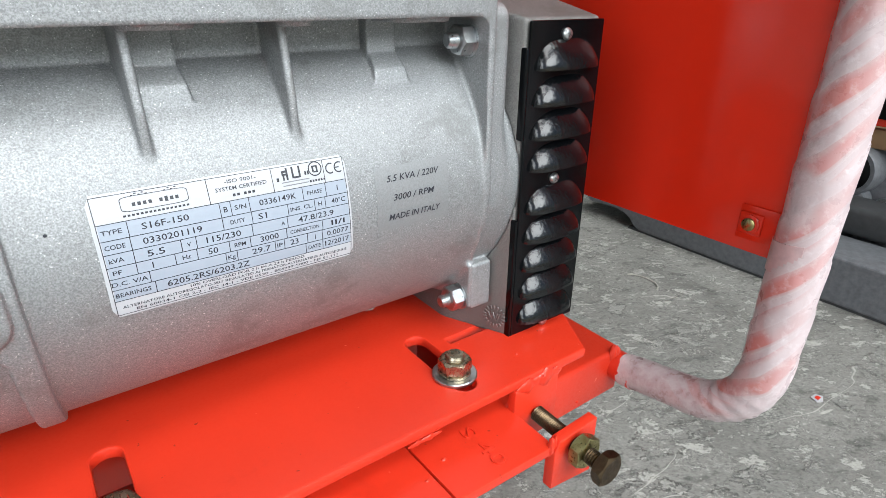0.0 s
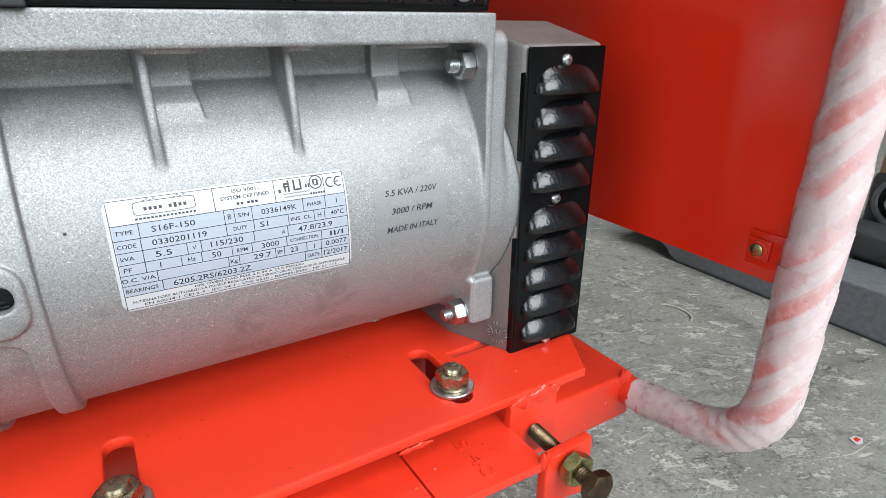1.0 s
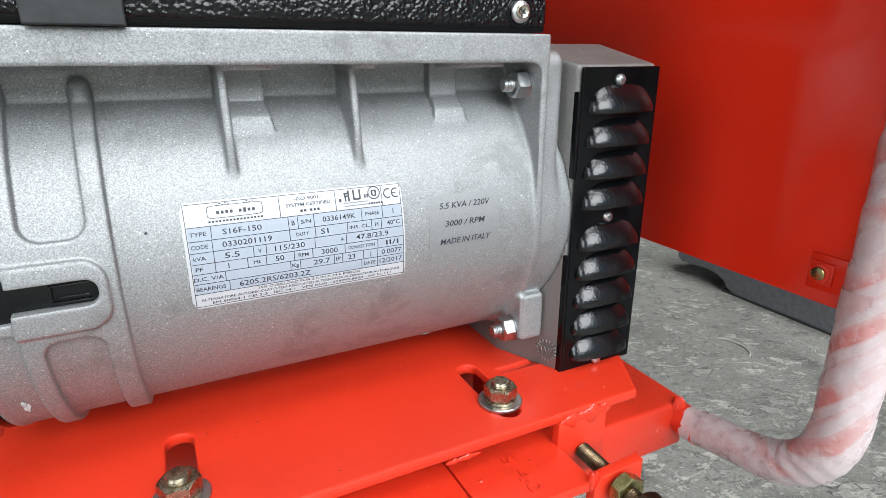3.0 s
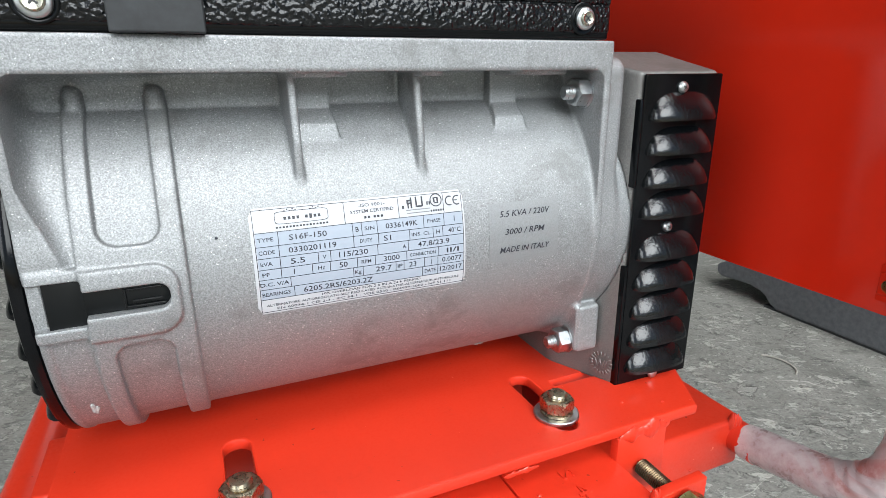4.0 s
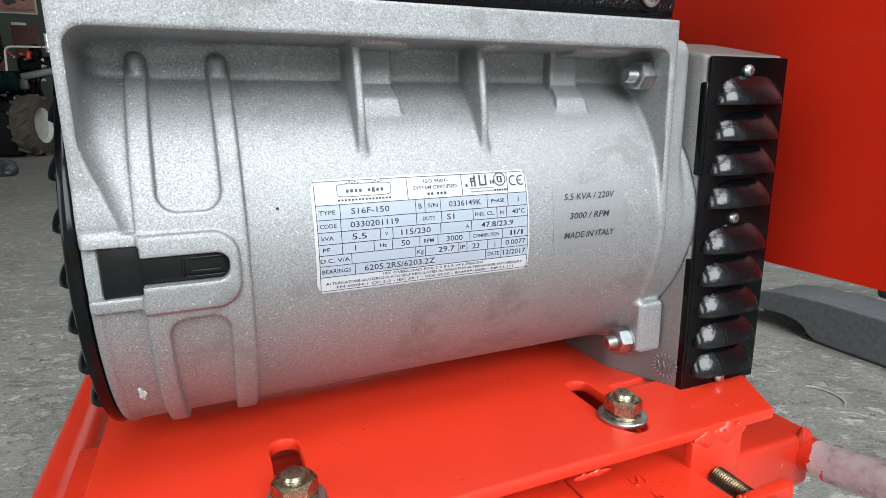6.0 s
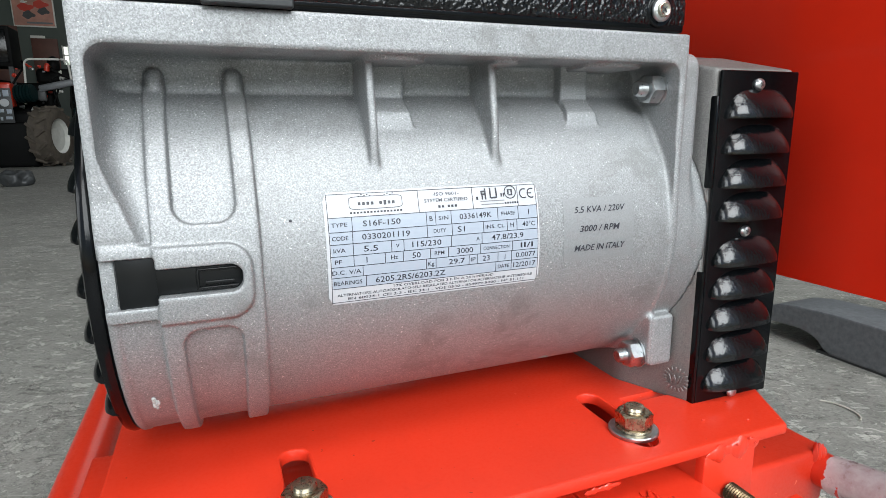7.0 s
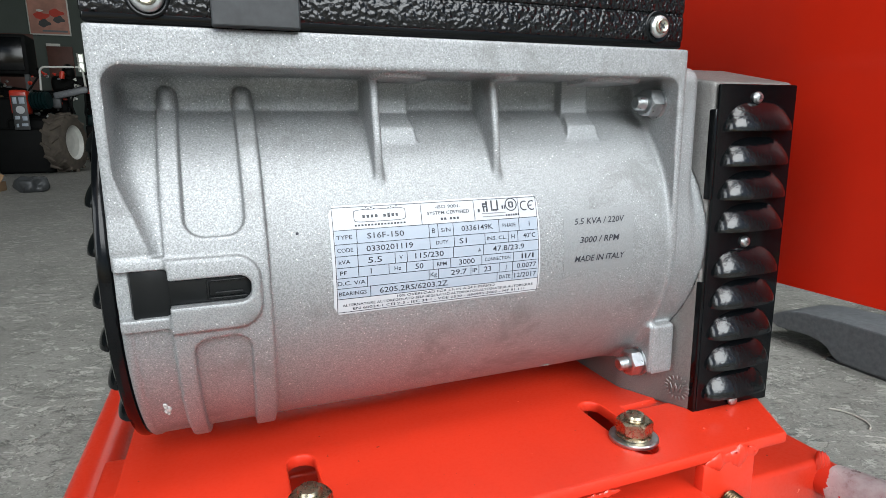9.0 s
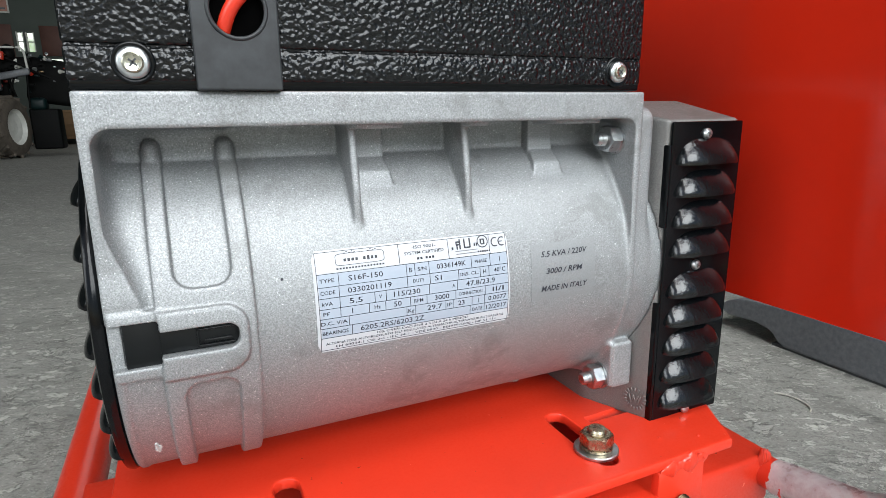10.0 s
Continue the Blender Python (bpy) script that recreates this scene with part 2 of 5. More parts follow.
PLASTIC = make_plain("black_plastic", (0.003, 0.0038, 0.0042), 0.30, 0, 60, 0.3, gloss=0.3)
ZINC = make_metal("zinc_plated_steel", (0.36, 0.38, 0.385), (0.62, 0.64, 0.645), 0.27)
BRASSY = make_metal("yellow_passivated_steel", (0.27, 0.22, 0.145), (0.48, 0.42, 0.31), 0.22)
BROWN_STEEL = make_metal("brown_oiled_steel", (0.070, 0.046, 0.028), (0.165, 0.118, 0.070), 0.30)
OLIVE = make_metal("olive_passivated_steel", (0.26, 0.23, 0.09), (0.52, 0.47, 0.23), 0.24)
FLOOR = make_floor()
WRAP = make_wrap()
LABEL_WHITE = make_plain("white_polyester_film", (0.45, 0.465, 0.485), 0.36, 0, 15, 0.02)
LABEL_BLUE = make_plain("pale_blue_print", (0.325, 0.372, 0.432), 0.36, 0, 15, 0.02)
INK = make_plain("dark_ink", (0.028, 0.030, 0.040), 0.4, 0, 15, 0.1)
FILM = make_plain("clear_film_over_silver", (0.300, 0.310, 0.314), 0.58, 0.66, 1100, 0.12)
GREY_STEEL = make_plain("grey_painted_steel", (0.135, 0.142, 0.152), 0.45, 0.1, 90, 0.22, 0.0008)
DARK_STEEL = make_plain("dark_grey_steel", (0.05, 0.053, 0.055), 0.5, 0.2, 50, 0.2)
TYRE = make_plain("tractor_tyre_rubber", (0.090, 0.074, 0.058), 0.85, 0, 12, 0.3)
PALE = make_plain("pale_painted_steel", (0.62, 0.62, 0.58), 0.5, 0, 12, 0.1)
WALL = make_plain("grey_green_plaster", (0.078, 0.094, 0.084), 0.85, 0, 1.2, 0.1)
CEIL = make_plain("dark_green_roof_sheet", (0.085, 0.102, 0.092), 0.7, 0, 0.8, 0.12)
BARE = make_plain("bare_chipped_aluminium", (0.38, 0.38, 0.365), 0.6, 0, 900, 0.35)
PALE_BRASS = make_metal("pale_brassy_steel", (0.34, 0.33, 0.25), (0.54, 0.53, 0.44), 0.22)
CARDBOARD = make_plain("brown_cardboard", (0.27, 0.165, 0.085), 0.85, 0, 8, 0.12)
BROWN = make_plain("brown_door_paint", (0.09, 0.035, 0.025), 0.6, 0, 4, 0.2)


# ---- mesh helpers ----
def part(name, bm, material, parent=None, label="", smooth=True):
    """One mesh object from a bmesh or a mesh, under its parent."""
    if isinstance(bm, bpy.types.Mesh):
        me = bm
    else:
        me = bpy.data.meshes.new(name)
        bm.normal_update()
        bm.to_mesh(me)
        bm.free()
    me.materials.clear()
    me.materials.append(material)
    if smooth:
        me.polygons.foreach_set("use_smooth", [True] * len(me.polygons))
        me.set_sharp_from_angle(angle=radians(38))
    ob = new(name, me)
    ob.parent = parent
    if label:
        ob["label"] = label
    return ob


def thing(name, label, category, group="", kind="", at=(0, 0, 0)):
    ob = new(name)
    ob.empty_display_size = 0.02
    ob.location = at
    return tagged(ob, label, category, group, kind)


def add_box(bm, lo, hi, bevel=0.0, segments=2, m=None):
    made = bmesh.ops.create_cube(bm, size=1.0)["verts"]
    for v in made:
        v.co = Vector([(l + h) / 2 + c * (h - l) for l, h, c in zip(lo, hi, v.co)])
    if bevel:
        edges = list({e for v in made for e in v.link_edges})
        made = bmesh.ops.bevel(bm, geom=edges, offset=bevel, segments=segments, profile=0.5, affect="EDGES")["verts"]
    if m is not None:
        for v in set(made):
            v.co = m @ v.co
    return made


def box(lo, hi, bevel=0.0, segments=2, m=None):
    bm = bmesh.new()
    add_box(bm, lo, hi, bevel, segments, m)
    return bm


def add_lathe(bm, profile, origin, axis, sides=32, turn=0.0):
    """Rings of (distance along axis, radius) about an axis, with closed ends."""
    axis = Vector(axis).normalized()
    u = axis.orthogonal().normalized()
    w = axis.cross(u)
    rings = []
    for d, r in profile:
        rings.append([bm.verts.new(Vector(origin) + axis * d + (u * math.cos(a) + w * math.sin(a)) * r)
                      for a in (2 * math.pi * (k + turn) / sides for k in range(sides))])
    for a, b in zip(rings, rings[1:]):
        for k in range(sides):
            bm.faces.new((a[k], a[(k + 1) % sides], b[(k + 1) % sides], b[k]))
    bm.faces.new(rings[0][::-1])
    bm.faces.new(rings[-1])


def lathe(profile, origin, axis, sides=32, turn=0.0):
    bm = bmesh.new()
    add_lathe(bm, profile, origin, axis, sides, turn)
    return bm


def hexagon(length, corner, origin, axis, turn=0.0):
    """A hexagon head or nut whose corners are turned down to a cone at both ends."""
    axis = Vector(axis).normalized()
    u = axis.orthogonal().normalized()
    w = axis.cross(u)
    flat, sides = corner * math.cos(math.pi / 6), 48
    bm, rings = bmesh.new(), []
    for level in range(8):
        ring = []
        for k in range(sides):
            a = 2 * math.pi * k / sides
            r = flat / math.cos((a + math.pi / 6) % (math.pi / 3) - math.pi / 6)
            cut = 0.05 * corner + (r - flat) * 0.62
            d, q = ((0, flat * 0.87), (0, flat * 0.90), (cut, r), (cut * 1.1, r), (length - cut * 1.1, r), (length - cut, r), (length, flat * 0.90), (length, flat * 0.87))[level]
            b = a + 2 * math.pi * turn / 6
            ring.append(bm.verts.new(Vector(origin) + axis * d + (u * math.cos(b) + w * math.sin(b)) * q))
        rings.append(ring)
    for a, b in zip(rings, rings[1:]):
        for k in range(sides):
            bm.faces.new((a[k], a[(k + 1) % sides], b[(k + 1) % sides], b[k]))
    bm.faces.new(rings[0][::-1])
    bm.faces.new(rings[-1])
    return bm


def thread(radius, length, pitch, origin, axis, sides=20):
    """A threaded stud: ridges ring by ring, with a rounded tip."""
    prof = [(0, radius * 0.86)]
    n = int(length / pitch)
    for k in range(n):
        prof += [(pitch * (k + 0.5), radius), (pitch * (k + 1), radius * 0.86)]
    prof += [(n * pitch + radius * 0.15, radius * 0.72)]
    return lathe(prof, origin, axis, sides)


def sweep(points, radius, sides=24, wobble=0.0, seed=0):
    """A round pipe along a polyline; radius may be a function of the way's share."""
    rnd = random.Random(seed)
    bm, rings = bmesh.new(), []
    pts = [Vector(p) for p in points]
    up = Vector((1, 0, 0))
    for k, p in enumerate(pts):
        way = (pts[min(k + 1, len(pts) - 1)] - pts[max(k - 1, 0)]).normalized()
        side = way.cross(up).normalized()
        nrm = side.cross(way).normalized()
        r = radius(k / (len(pts) - 1)) if callable(radius) else radius
        rings.append([bm.verts.new(p + (side * math.cos(a) + nrm * math.sin(a)) * (r + wobble * rnd.uniform(-1, 1)))
                      for a in (2 * math.pi * j / sides for j in range(sides))])
    for a, b in zip(rings, rings[1:]):
        for j in range(sides):
            bm.faces.new((a[j], a[(j + 1) % sides], b[(j + 1) % sides], b[j]))
    bm.faces.new(rings[0][::-1])
    bm.faces.new(rings[-1])
    return bm


def rounded(points, radius, steps=6):
    """A polyline with its inner corners rounded."""
    pts = [Vector(p) for p in points]
    out = [pts[0]]
    for a, b, c in zip(pts, pts[1:], pts[2:]):
        p, q = b + (a - b).normalized() * radius, b + (c - b).normalized() * radius
        for k in range(steps + 1):
            s = k / steps
            out.append(p * (1 - s) ** 2 + b * 2 * s * (1 - s) + q * s * s)
    return out + [pts[-1]]


def densify(points, step):
    out = [points[0]]
    for a, b in zip(points, points[1:]):
        n = max(1, int((b - a).length / step))
        out += [a.lerp(b, (k + 1) / n) for k in range(n)]
    return out


def round_rect(x0, y0, x1, y1, r, steps=5):
    out = []
    for cx, cy, a0 in ((x1 - r, y1 - r, 0), (x0 + r, y1 - r, 90), (x0 + r, y0 + r, 180), (x1 - r, y0 + r, 270)):
        out += [(cx + r * math.cos(radians(a0 + 90 * k / steps)), cy + r * math.sin(radians(a0 + 90 * k / steps))) for k in range(steps + 1)]
    return out


def flat_mesh(outlines, thick, bevel=0.0, m=None):
    """A plate cut from outlines in x and y (the inner ones are holes), of that thickness up and down from z = 0."""
    cu = bpy.data.curves.new("outline", "CURVE")
    cu.dimensions, cu.fill_mode, cu.extrude = "2D", "BOTH", max(thick / 2 - bevel, 0)
    cu.bevel_depth, cu.bevel_resolution = bevel, 1
    cu.offset = -bevel
    for pts in outlines:
        sp = cu.splines.new("POLY")
        sp.points.add(len(pts) - 1)
        for q, (x, y) in zip(sp.points, pts):
            q.co = (x, y, 0, 1)
        sp.use_cyclic_u = True
    ob = bpy.data.objects.new("outline", cu)
    me = bpy.data.meshes.new_from_object(ob)
    bpy.data.objects.remove(ob)
    bpy.data.curves.remove(cu)
    if m is not None:
        me.transform(m)
    return me


def surface(field, lo, hi, h):
    """The zero surface of a signed distance field on a grid, as vertices and quads (naive surface nets)."""
    axes = [np.arange(a, b + h, h, dtype=np.float32) for a, b in zip(lo, hi)]
    X, Y, Z = np.meshgrid(*axes, indexing="ij", sparse=True)
    V = np.ascontiguousarray(np.broadcast_to(field(X, Y, Z), [len(a) for a in axes]).astype(np.float32))
    S = V < 0
    cells = tuple(n - 1 for n in V.shape)
    acc, cnt = np.zeros((*cells, 3), np.float32), np.zeros(cells, np.float32)
    sl = lambda d, n: slice(d, n + d)
    corner = [(i, j, k) for i in (0, 1) for j in (0, 1) for k in (0, 1)]
    for a in corner:
        for ax in range(3):
            if a[ax]:
                continue
            b = tuple(v + (n == ax) for n, v in enumerate(a))
            va = V[tuple(sl(d, n) for d, n in zip(a, cells))]
            vb = V[tuple(sl(d, n) for d, n in zip(b, cells))]
            cross = (va < 0) != (vb < 0)
            t = va[cross] / (va[cross] - vb[cross])
            p = np.empty((len(t), 3), np.float32)
            p[:] = a
            p[:, ax] += t
            acc[cross] += p
            cnt[cross] += 1
    used = cnt > 0
    index = np.full(cells, -1, np.int64)
    index[used] = np.arange(used.sum())
    at = np.argwhere(used)
    verts = (at + acc[used] / cnt[used][:, None]) * h + np.array([a[0] for a in axes])
    quads = []
    for ax in range(3):
        u, w = (ax + 1) % 3, (ax + 2) % 3
        n = list(V.shape)
        lo_s, hi_s = [slice(None)] * 3, [slice(None)] * 3
        lo_s[ax], hi_s[ax] = slice(0, n[ax] - 1), slice(1, n[ax])
        change = S[tuple(lo_s)] != S[tuple(hi_s)]
        keep = np.argwhere(change)
        keep = keep[(keep[:, u] > 0) & (keep[:, w] > 0) & (keep[:, u] < n[u] - 1) & (keep[:, w] < n[w] - 1)]
        flip = S[tuple(keep.T)]
        around = []
        for du, dw in ((-1, -1), (0, -1), (0, 0), (-1, 0)):
            q = keep.copy()
            q[:, u] += du
            q[:, w] += dw
            around.append(index[tuple(q.T)])
        f = np.stack(around, 1)
        f[~flip] = f[~flip][:, ::-1]
        quads.append(f)
    return verts, np.concatenate(quads)


def mesh_from(name, verts, faces):
    me = bpy.data.meshes.new(name)
    me.from_pydata(verts.tolist(), [], faces.tolist())
    me.update()
    return me


def smin(a, b, k):
    t = np.clip(0.5 + 0.5 * (b - a) / k, 0, 1)
    return b + (a - b) * t - k * t * (1 - t)


def smax(a, b, k):
    return -smin(-a, -b, k)


def sbox2(u, w, u0, u1, w0, w1, r=0.0):
    """Signed distance to a rounded rectangle."""
    du, dw = np.abs(u - (u0 + u1) / 2) - (u1 - u0) / 2 + r, np.abs(w - (w0 + w1) / 2) - (w1 - w0) / 2 + r
    return np.minimum(np.maximum(du, dw), 0) + np.hypot(np.maximum(du, 0), np.maximum(dw, 0)) - r


def slab(u, u0, u1):
    return np.abs(u - (u0 + u1) / 2) - (u1 - u0) / 2


def sbox3(x, y, z, x0, x1, y0, y1, z0, z1, r=0.0):
    dx, dy, dz = slab(x, x0, x1) + r, slab(y, y0, y1) + r, slab(z, z0, z1) + r
    out = np.sqrt(np.maximum(dx, 0) ** 2 + np.maximum(dy, 0) ** 2 + np.maximum(dz, 0) ** 2)
    return out + np.minimum(np.maximum(np.maximum(dx, dy), dz), 0) - r


def barrel_map(me, lift):
    """Lays a flat mesh (x along the barrel, y round it from its front line) onto the barrel."""
    for v in me.vertices:
        a, r = v.co.y / R, R + lift + v.co.z
        v.co = (v.co.x, CY - r * math.cos(a), CZ + r * math.sin(a))
    me.update()
    return me


def text_mesh(text, x, y, high, wide=0.0, shear=0.0, bold=0.008, deep=0.0):
    """Flat letters with their middle at x, y, of that height of capitals and, if given, that width."""
    cu = bpy.data.curves.new("text", "FONT")
    cu.body, cu.size, cu.shear, cu.resolution_u, cu.offset = text, 1.0, shear, 2, bold
    cu.extrude = deep
    ob = bpy.data.objects.new("text", cu)
    me = bpy.data.meshes.new_from_object(ob)
    bpy.data.objects.remove(ob)
    xs = [v.co.x for v in me.vertices]
    sy = high / 0.69
    sx = wide / (max(xs) - min(xs)) if wide else sy
    mx = (max(xs) + min(xs)) / 2
    for v in me.vertices:
        v.co = ((v.co.x - mx) * sx + x, (v.co.y - 0.345) * sy + y, v.co.z)
    return me


# ---- the place: floor, walls, roof ----
FLOOR_Z = -0.304
YN = 16.0
tagged(part("floor", box((-14, -6, FLOOR_Z - 0.1), (9, 26, FLOOR_Z)), FLOOR), "worn grey stone slab floor with pale torn flakes", "floor", kind="structure")
wall_out = [(-14, FLOOR_Z), (9, FLOOR_Z), (9, 5.4), (-14, 5.4)]
windows = [(-3.04, 1.74, -2.90, 2.16), (-2.86, 1.74, -2.70, 2.16), (-2.50, 1.36, -1.95, 1.60)]
holes = [[(a, c), (a, d), (b, d), (b, c)] for a, c, b, d in windows]
tagged(part("wall_north", flat_mesh([wall_out] + holes, 0.2, 0.0, Matrix.Translation((0, YN + 0.1, 0)) @ Matrix.Rotation(radians(90), 4, "X")), WALL),
       "grey-green plaster wall with small windows", "wall", kind="structure")
tagged(part("wall_east", box((7, -6, FLOOR_Z), (7.3, YN, 5.4)), WALL), "added grey-green plaster side wall", "wall", kind="structure")
# mostly out of view; added here to keep lamp light off the far hall
tagged(part("wall_west_blocker", box((-4.75, -0.5, FLOOR_Z), (-4.65, YN, 5.4)), WALL), "added grey-green plaster side wall", "wall", kind="structure")
bm = bmesh.new()
add_box(bm, (-14, -3.2, 5.4), (9, 26, 5.5))
for k in range(24):
    add_box(bm, (-9 + k * 0.7, -3.2, 5.36), (-8.94 + k * 0.7, YN, 5.4))
tagged(part("ceiling", bm, CEIL), "dark green corrugated roof sheet", "ceiling", kind="structure")
GLOW, gnt, gb = nodes_of("bright_outdoors")
gb.inputs["Base Color"].default_value = (0.5, 0.6, 0.5, 1)
gnt.links.new(ramp(gnt, noise_tex(gnt, 3.0, 4.0), [(0.35, (0.25, 0.34, 0.20)), (0.6, (0.95, 1.0, 0.95))]), gb.inputs["Emission Color"])
gb.inputs["Emission Strength"].default_value = 1.6
tagged(part("backdrop", box((-5, YN + 1.5, 0), (0, YN + 1.6, 3.2)), GLOW), "bright green daylight outside the windows", "backdrop", kind="structure")
for k, (a, c, b, d) in enumerate(windows):
    w = tagged(new("window_%d" % (k + 1)), "small bright window with pale frame", "window", kind="structure")
    for lo, hi in (((a, YN - 0.01, c), (a + 0.02, YN + 0.1, d)), ((b - 0.02, YN - 0.01, c), (b, YN + 0.1, d)), ((a, YN - 0.01, (c + d) / 2 - 0.01), (b, YN + 0.05, (c + d) / 2 + 0.01))):
        part("frame_bar", box(lo, hi), PALE, w)
for k, (a, c, b, d) in enumerate(((-3.62, 1.20, -3.10, 2.30), (-2.58, 1.65, -2.00, 2.30), (-4.60, 1.00, -3.85, 2.55))):
    part("door_%d" % (k + 1), box((a, YN - 0.05, c), (b, YN - 0.001, d), 0.01), BROWN)
    tagged(bpy.data.objects["door_%d" % (k + 1)], "dark brown painted shutter on the far wall", "door", kind="structure")


# ---- alternator ----
CY, CZ, R = 0.114, 0.122, 0.1096      # axis of the barrel and its radius
X0, X1 = -0.0185, 0.3045              # its two end faces


def on_barrel(x, z, lift=0.0):
    """A point of the barrel's front at that height."""
    r = R + lift
    return Vector((x, CY - math.sqrt(max(r * r - (z - CZ) ** 2, 0)), z))


def casing_field(x, y, z):
    d = CY - y                                    # towards the front
    r = np.hypot(d, z - CZ)
    s = R * np.arctan2(z - CZ, d)                 # way round the barrel from its front line
    ends = slab(x, X0, X1)
    barrel = np.maximum(r - R, ends)
    # square frame: end walls and top lip round a window with rounded corners, the left wall widening downwards
    inner = -0.0135 + 0.25 * np.clip(0.180 - z, 0, 0.05)
    window = sbox2(x - inner, z, 0.0, 0.3130, 0.10, 0.2265, 0.009)
    window = smax(window, x - 0.2995, 0.003)
    frame_ = smax(smax(sbox2(d, z, -0.3, 0.110, CZ - 0.004, 0.2435, 0.0012), ends, 0.0015), -window, 0.0015)
    disc = smax(r - R - 0.0008, np.minimum(slab(x, X0, -0.0135), slab(x, 0.2995, X1)), 0.0015)
    block = sbox3(x, d, z, X0, X1, -0.3, 0.067, 0.170, 0.240, 0.002)
    out = smin(barrel, block, 0.0012)
    fillet = 0.003 + 0.010 * np.clip((0.05 - x) / 0.03, 0, 1) * np.clip((z - 0.125) / 0.02, 0, 1)
    out = smin(out, frame_, fillet)
    out = np.minimum(out, disc)
    out = smax(out, d - 0.110 - 0.2 * np.clip(0.160 - z, 0, 0.04), 0.001)
    out = smax(smax(out, ends, 0.0012), z - 0.2435, 0.0012)
    # raised bands at the drive end, with an upper and a lower pocket between them
    band = sbox2(x, s, 0.0035, 0.0500, -0.30, 0.30, 0.002)
    band = smax(band, -sbox2(x, s, 0.0130, 0.0402, 0.0262, 0.40, 0.0090), 0.002)
    band = smax(band, -sbox2(x, s, 0.0125, 0.0388, -0.40, -0.0225, 0.0080), 0.002)
    band = smax(smax(band, r - R - 0.0048, 0.0016), R - 0.012 - r, 0.001)
    band = smax(band, z - 0.2185, 0.004)
    out = smin(out, band, 0.0014)
    for a, b in ((0.0045, 0.0130), (0.0402, 0.0495)):
        out = smin(out, sbox3(x, d, z, a, b, 0.0, 0.0745, 0.195, 0.2205, 0.0042), 0.0014)
    # surround of the side slot
    pad = smax(smax(sbox2(x, z, -0.0300, 0.0455, 0.1035, 0.1400, 0.012), 0.0035 - x, 0.001), r - R - 0.0072, 0.002)
    pad = smax(pad, R - 0.012 - r, 0.001)
    pad2 = smax(smax(sbox2(x, z, -0.0175, 0.0080, 0.1065, 0.1410, 0.001), r - R - 0.0050, 0.001), R - 0.012 - r, 0.001)
    out = smin(smin(out, pad, 0.0008), pad2, 0.0012)
    notch = smax(sbox2(x, z, -0.0300, -0.0100, 0.1128, 0.1352, 0.0008), R - 0.0002 - r, 0.0005)
    out = smax(out, -notch, 0.0008)
    slot = np.minimum(sbox2(x, z, -0.0120, 0.0040, 0.1128, 0.1352, 0.001), sbox2(x, z, -0.0050, 0.0408, 0.1172, 0.1300, 0.0055))
    out = smax(out, -smax(slot, R - 0.0075 - r, 0.001), 0.0012)
    # two stiffening ribs below the lip
    for xr in (0.1105, 0.1805):
        rib = smax(slab(x, xr - 0.0024, xr + 0.0024), d - 0.0990 + np.maximum(z - 0.19, 0) * 0.16, 0.0022)
        rib = smax(smax(rib, 0.168 - z, 0.003), z - 0.230, 0.002)
        rib = smax(rib, R - 0.02 - r, 0.001)
        out = smin(out, rib, 0.0022)
    # flat pads under the lip
    for xa, xb in ((0.1080, 0.1400), (0.1780, 0.1935), (0.2400, 0.2790)):
        pad3 = sbox2(x, d, xa, xb, 0.060, 0.1045, 0.012 if xb - xa > 0.024 else 0.0070)
        out = smin(out, smax(pad3, slab(z, 0.2238, 0.230), 0.0012), 0.0015)
    # two bosses that run down the recess wall onto the barrel
    for xa, xb in ((0.1090, 0.1368), (0.2350, 0.2585)):
        taper = (z - 0.1905) * 0.16
        slope = (d - 0.0861) * 0.969 + (z - 0.1900) * 0.248
        boss = smax(slab(x, xa + taper, xb - taper), smax(r - R - 0.0040, slope, 0.0008), 0.0010)
        out = smin(out, smax(smax(boss, slab(z, 0.186, 0.212), 0.001), R - 0.012 - r, 0.001), 0.0008)
        wall = sbox3(x, d, z, xa + 0.0015, xb - 0.0025, 0.02, 0.0755, 0.195, 0.2275, 0.0012)
        out = smin(out, wall, 0.0008)
    # lug at the lower front for the through bolt
    lug = sbox3(x, d, z, 0.2990, 0.3045, 0.0, 0.0975, 0.0275, 0.0625, 0.002)
    return smin(out, lug, 0.006)


def mirrored(verts, faces, at):
    """Adds the half behind the plane y = at, and closes the seam."""
    top = verts[:, 1].max()
    verts[verts[:, 1] > top - 0.0008, 1] = at
    back = verts.copy()
    back[:, 1] = 2 * at - back[:, 1]
    return np.concatenate([verts, back]), np.concatenate([faces, faces[:, ::-1] + len(verts)])


alternator = thing("alternator", "silver cast alternator on the red base plate, black covers", "alternator", at=(0.14, CY, 0.0))
REST = Matrix.Translation(-Vector(alternator.location))


def under(ob):
    """Keeps a part at its place in the world under the alternator."""
    ob.matrix_parent_inverse = REST
    return ob


v, f = surface(casing_field, (X0 - 0.004, -0.003, 0.004), (X1 + 0.004, CY, 0.247), 0.00088)
v, f = mirrored(v, f, CY)
casing = under(part("casing", mesh_from("casing", v, f), SILVER, alternator, "silver-painted sand-cast aluminium barrel"))


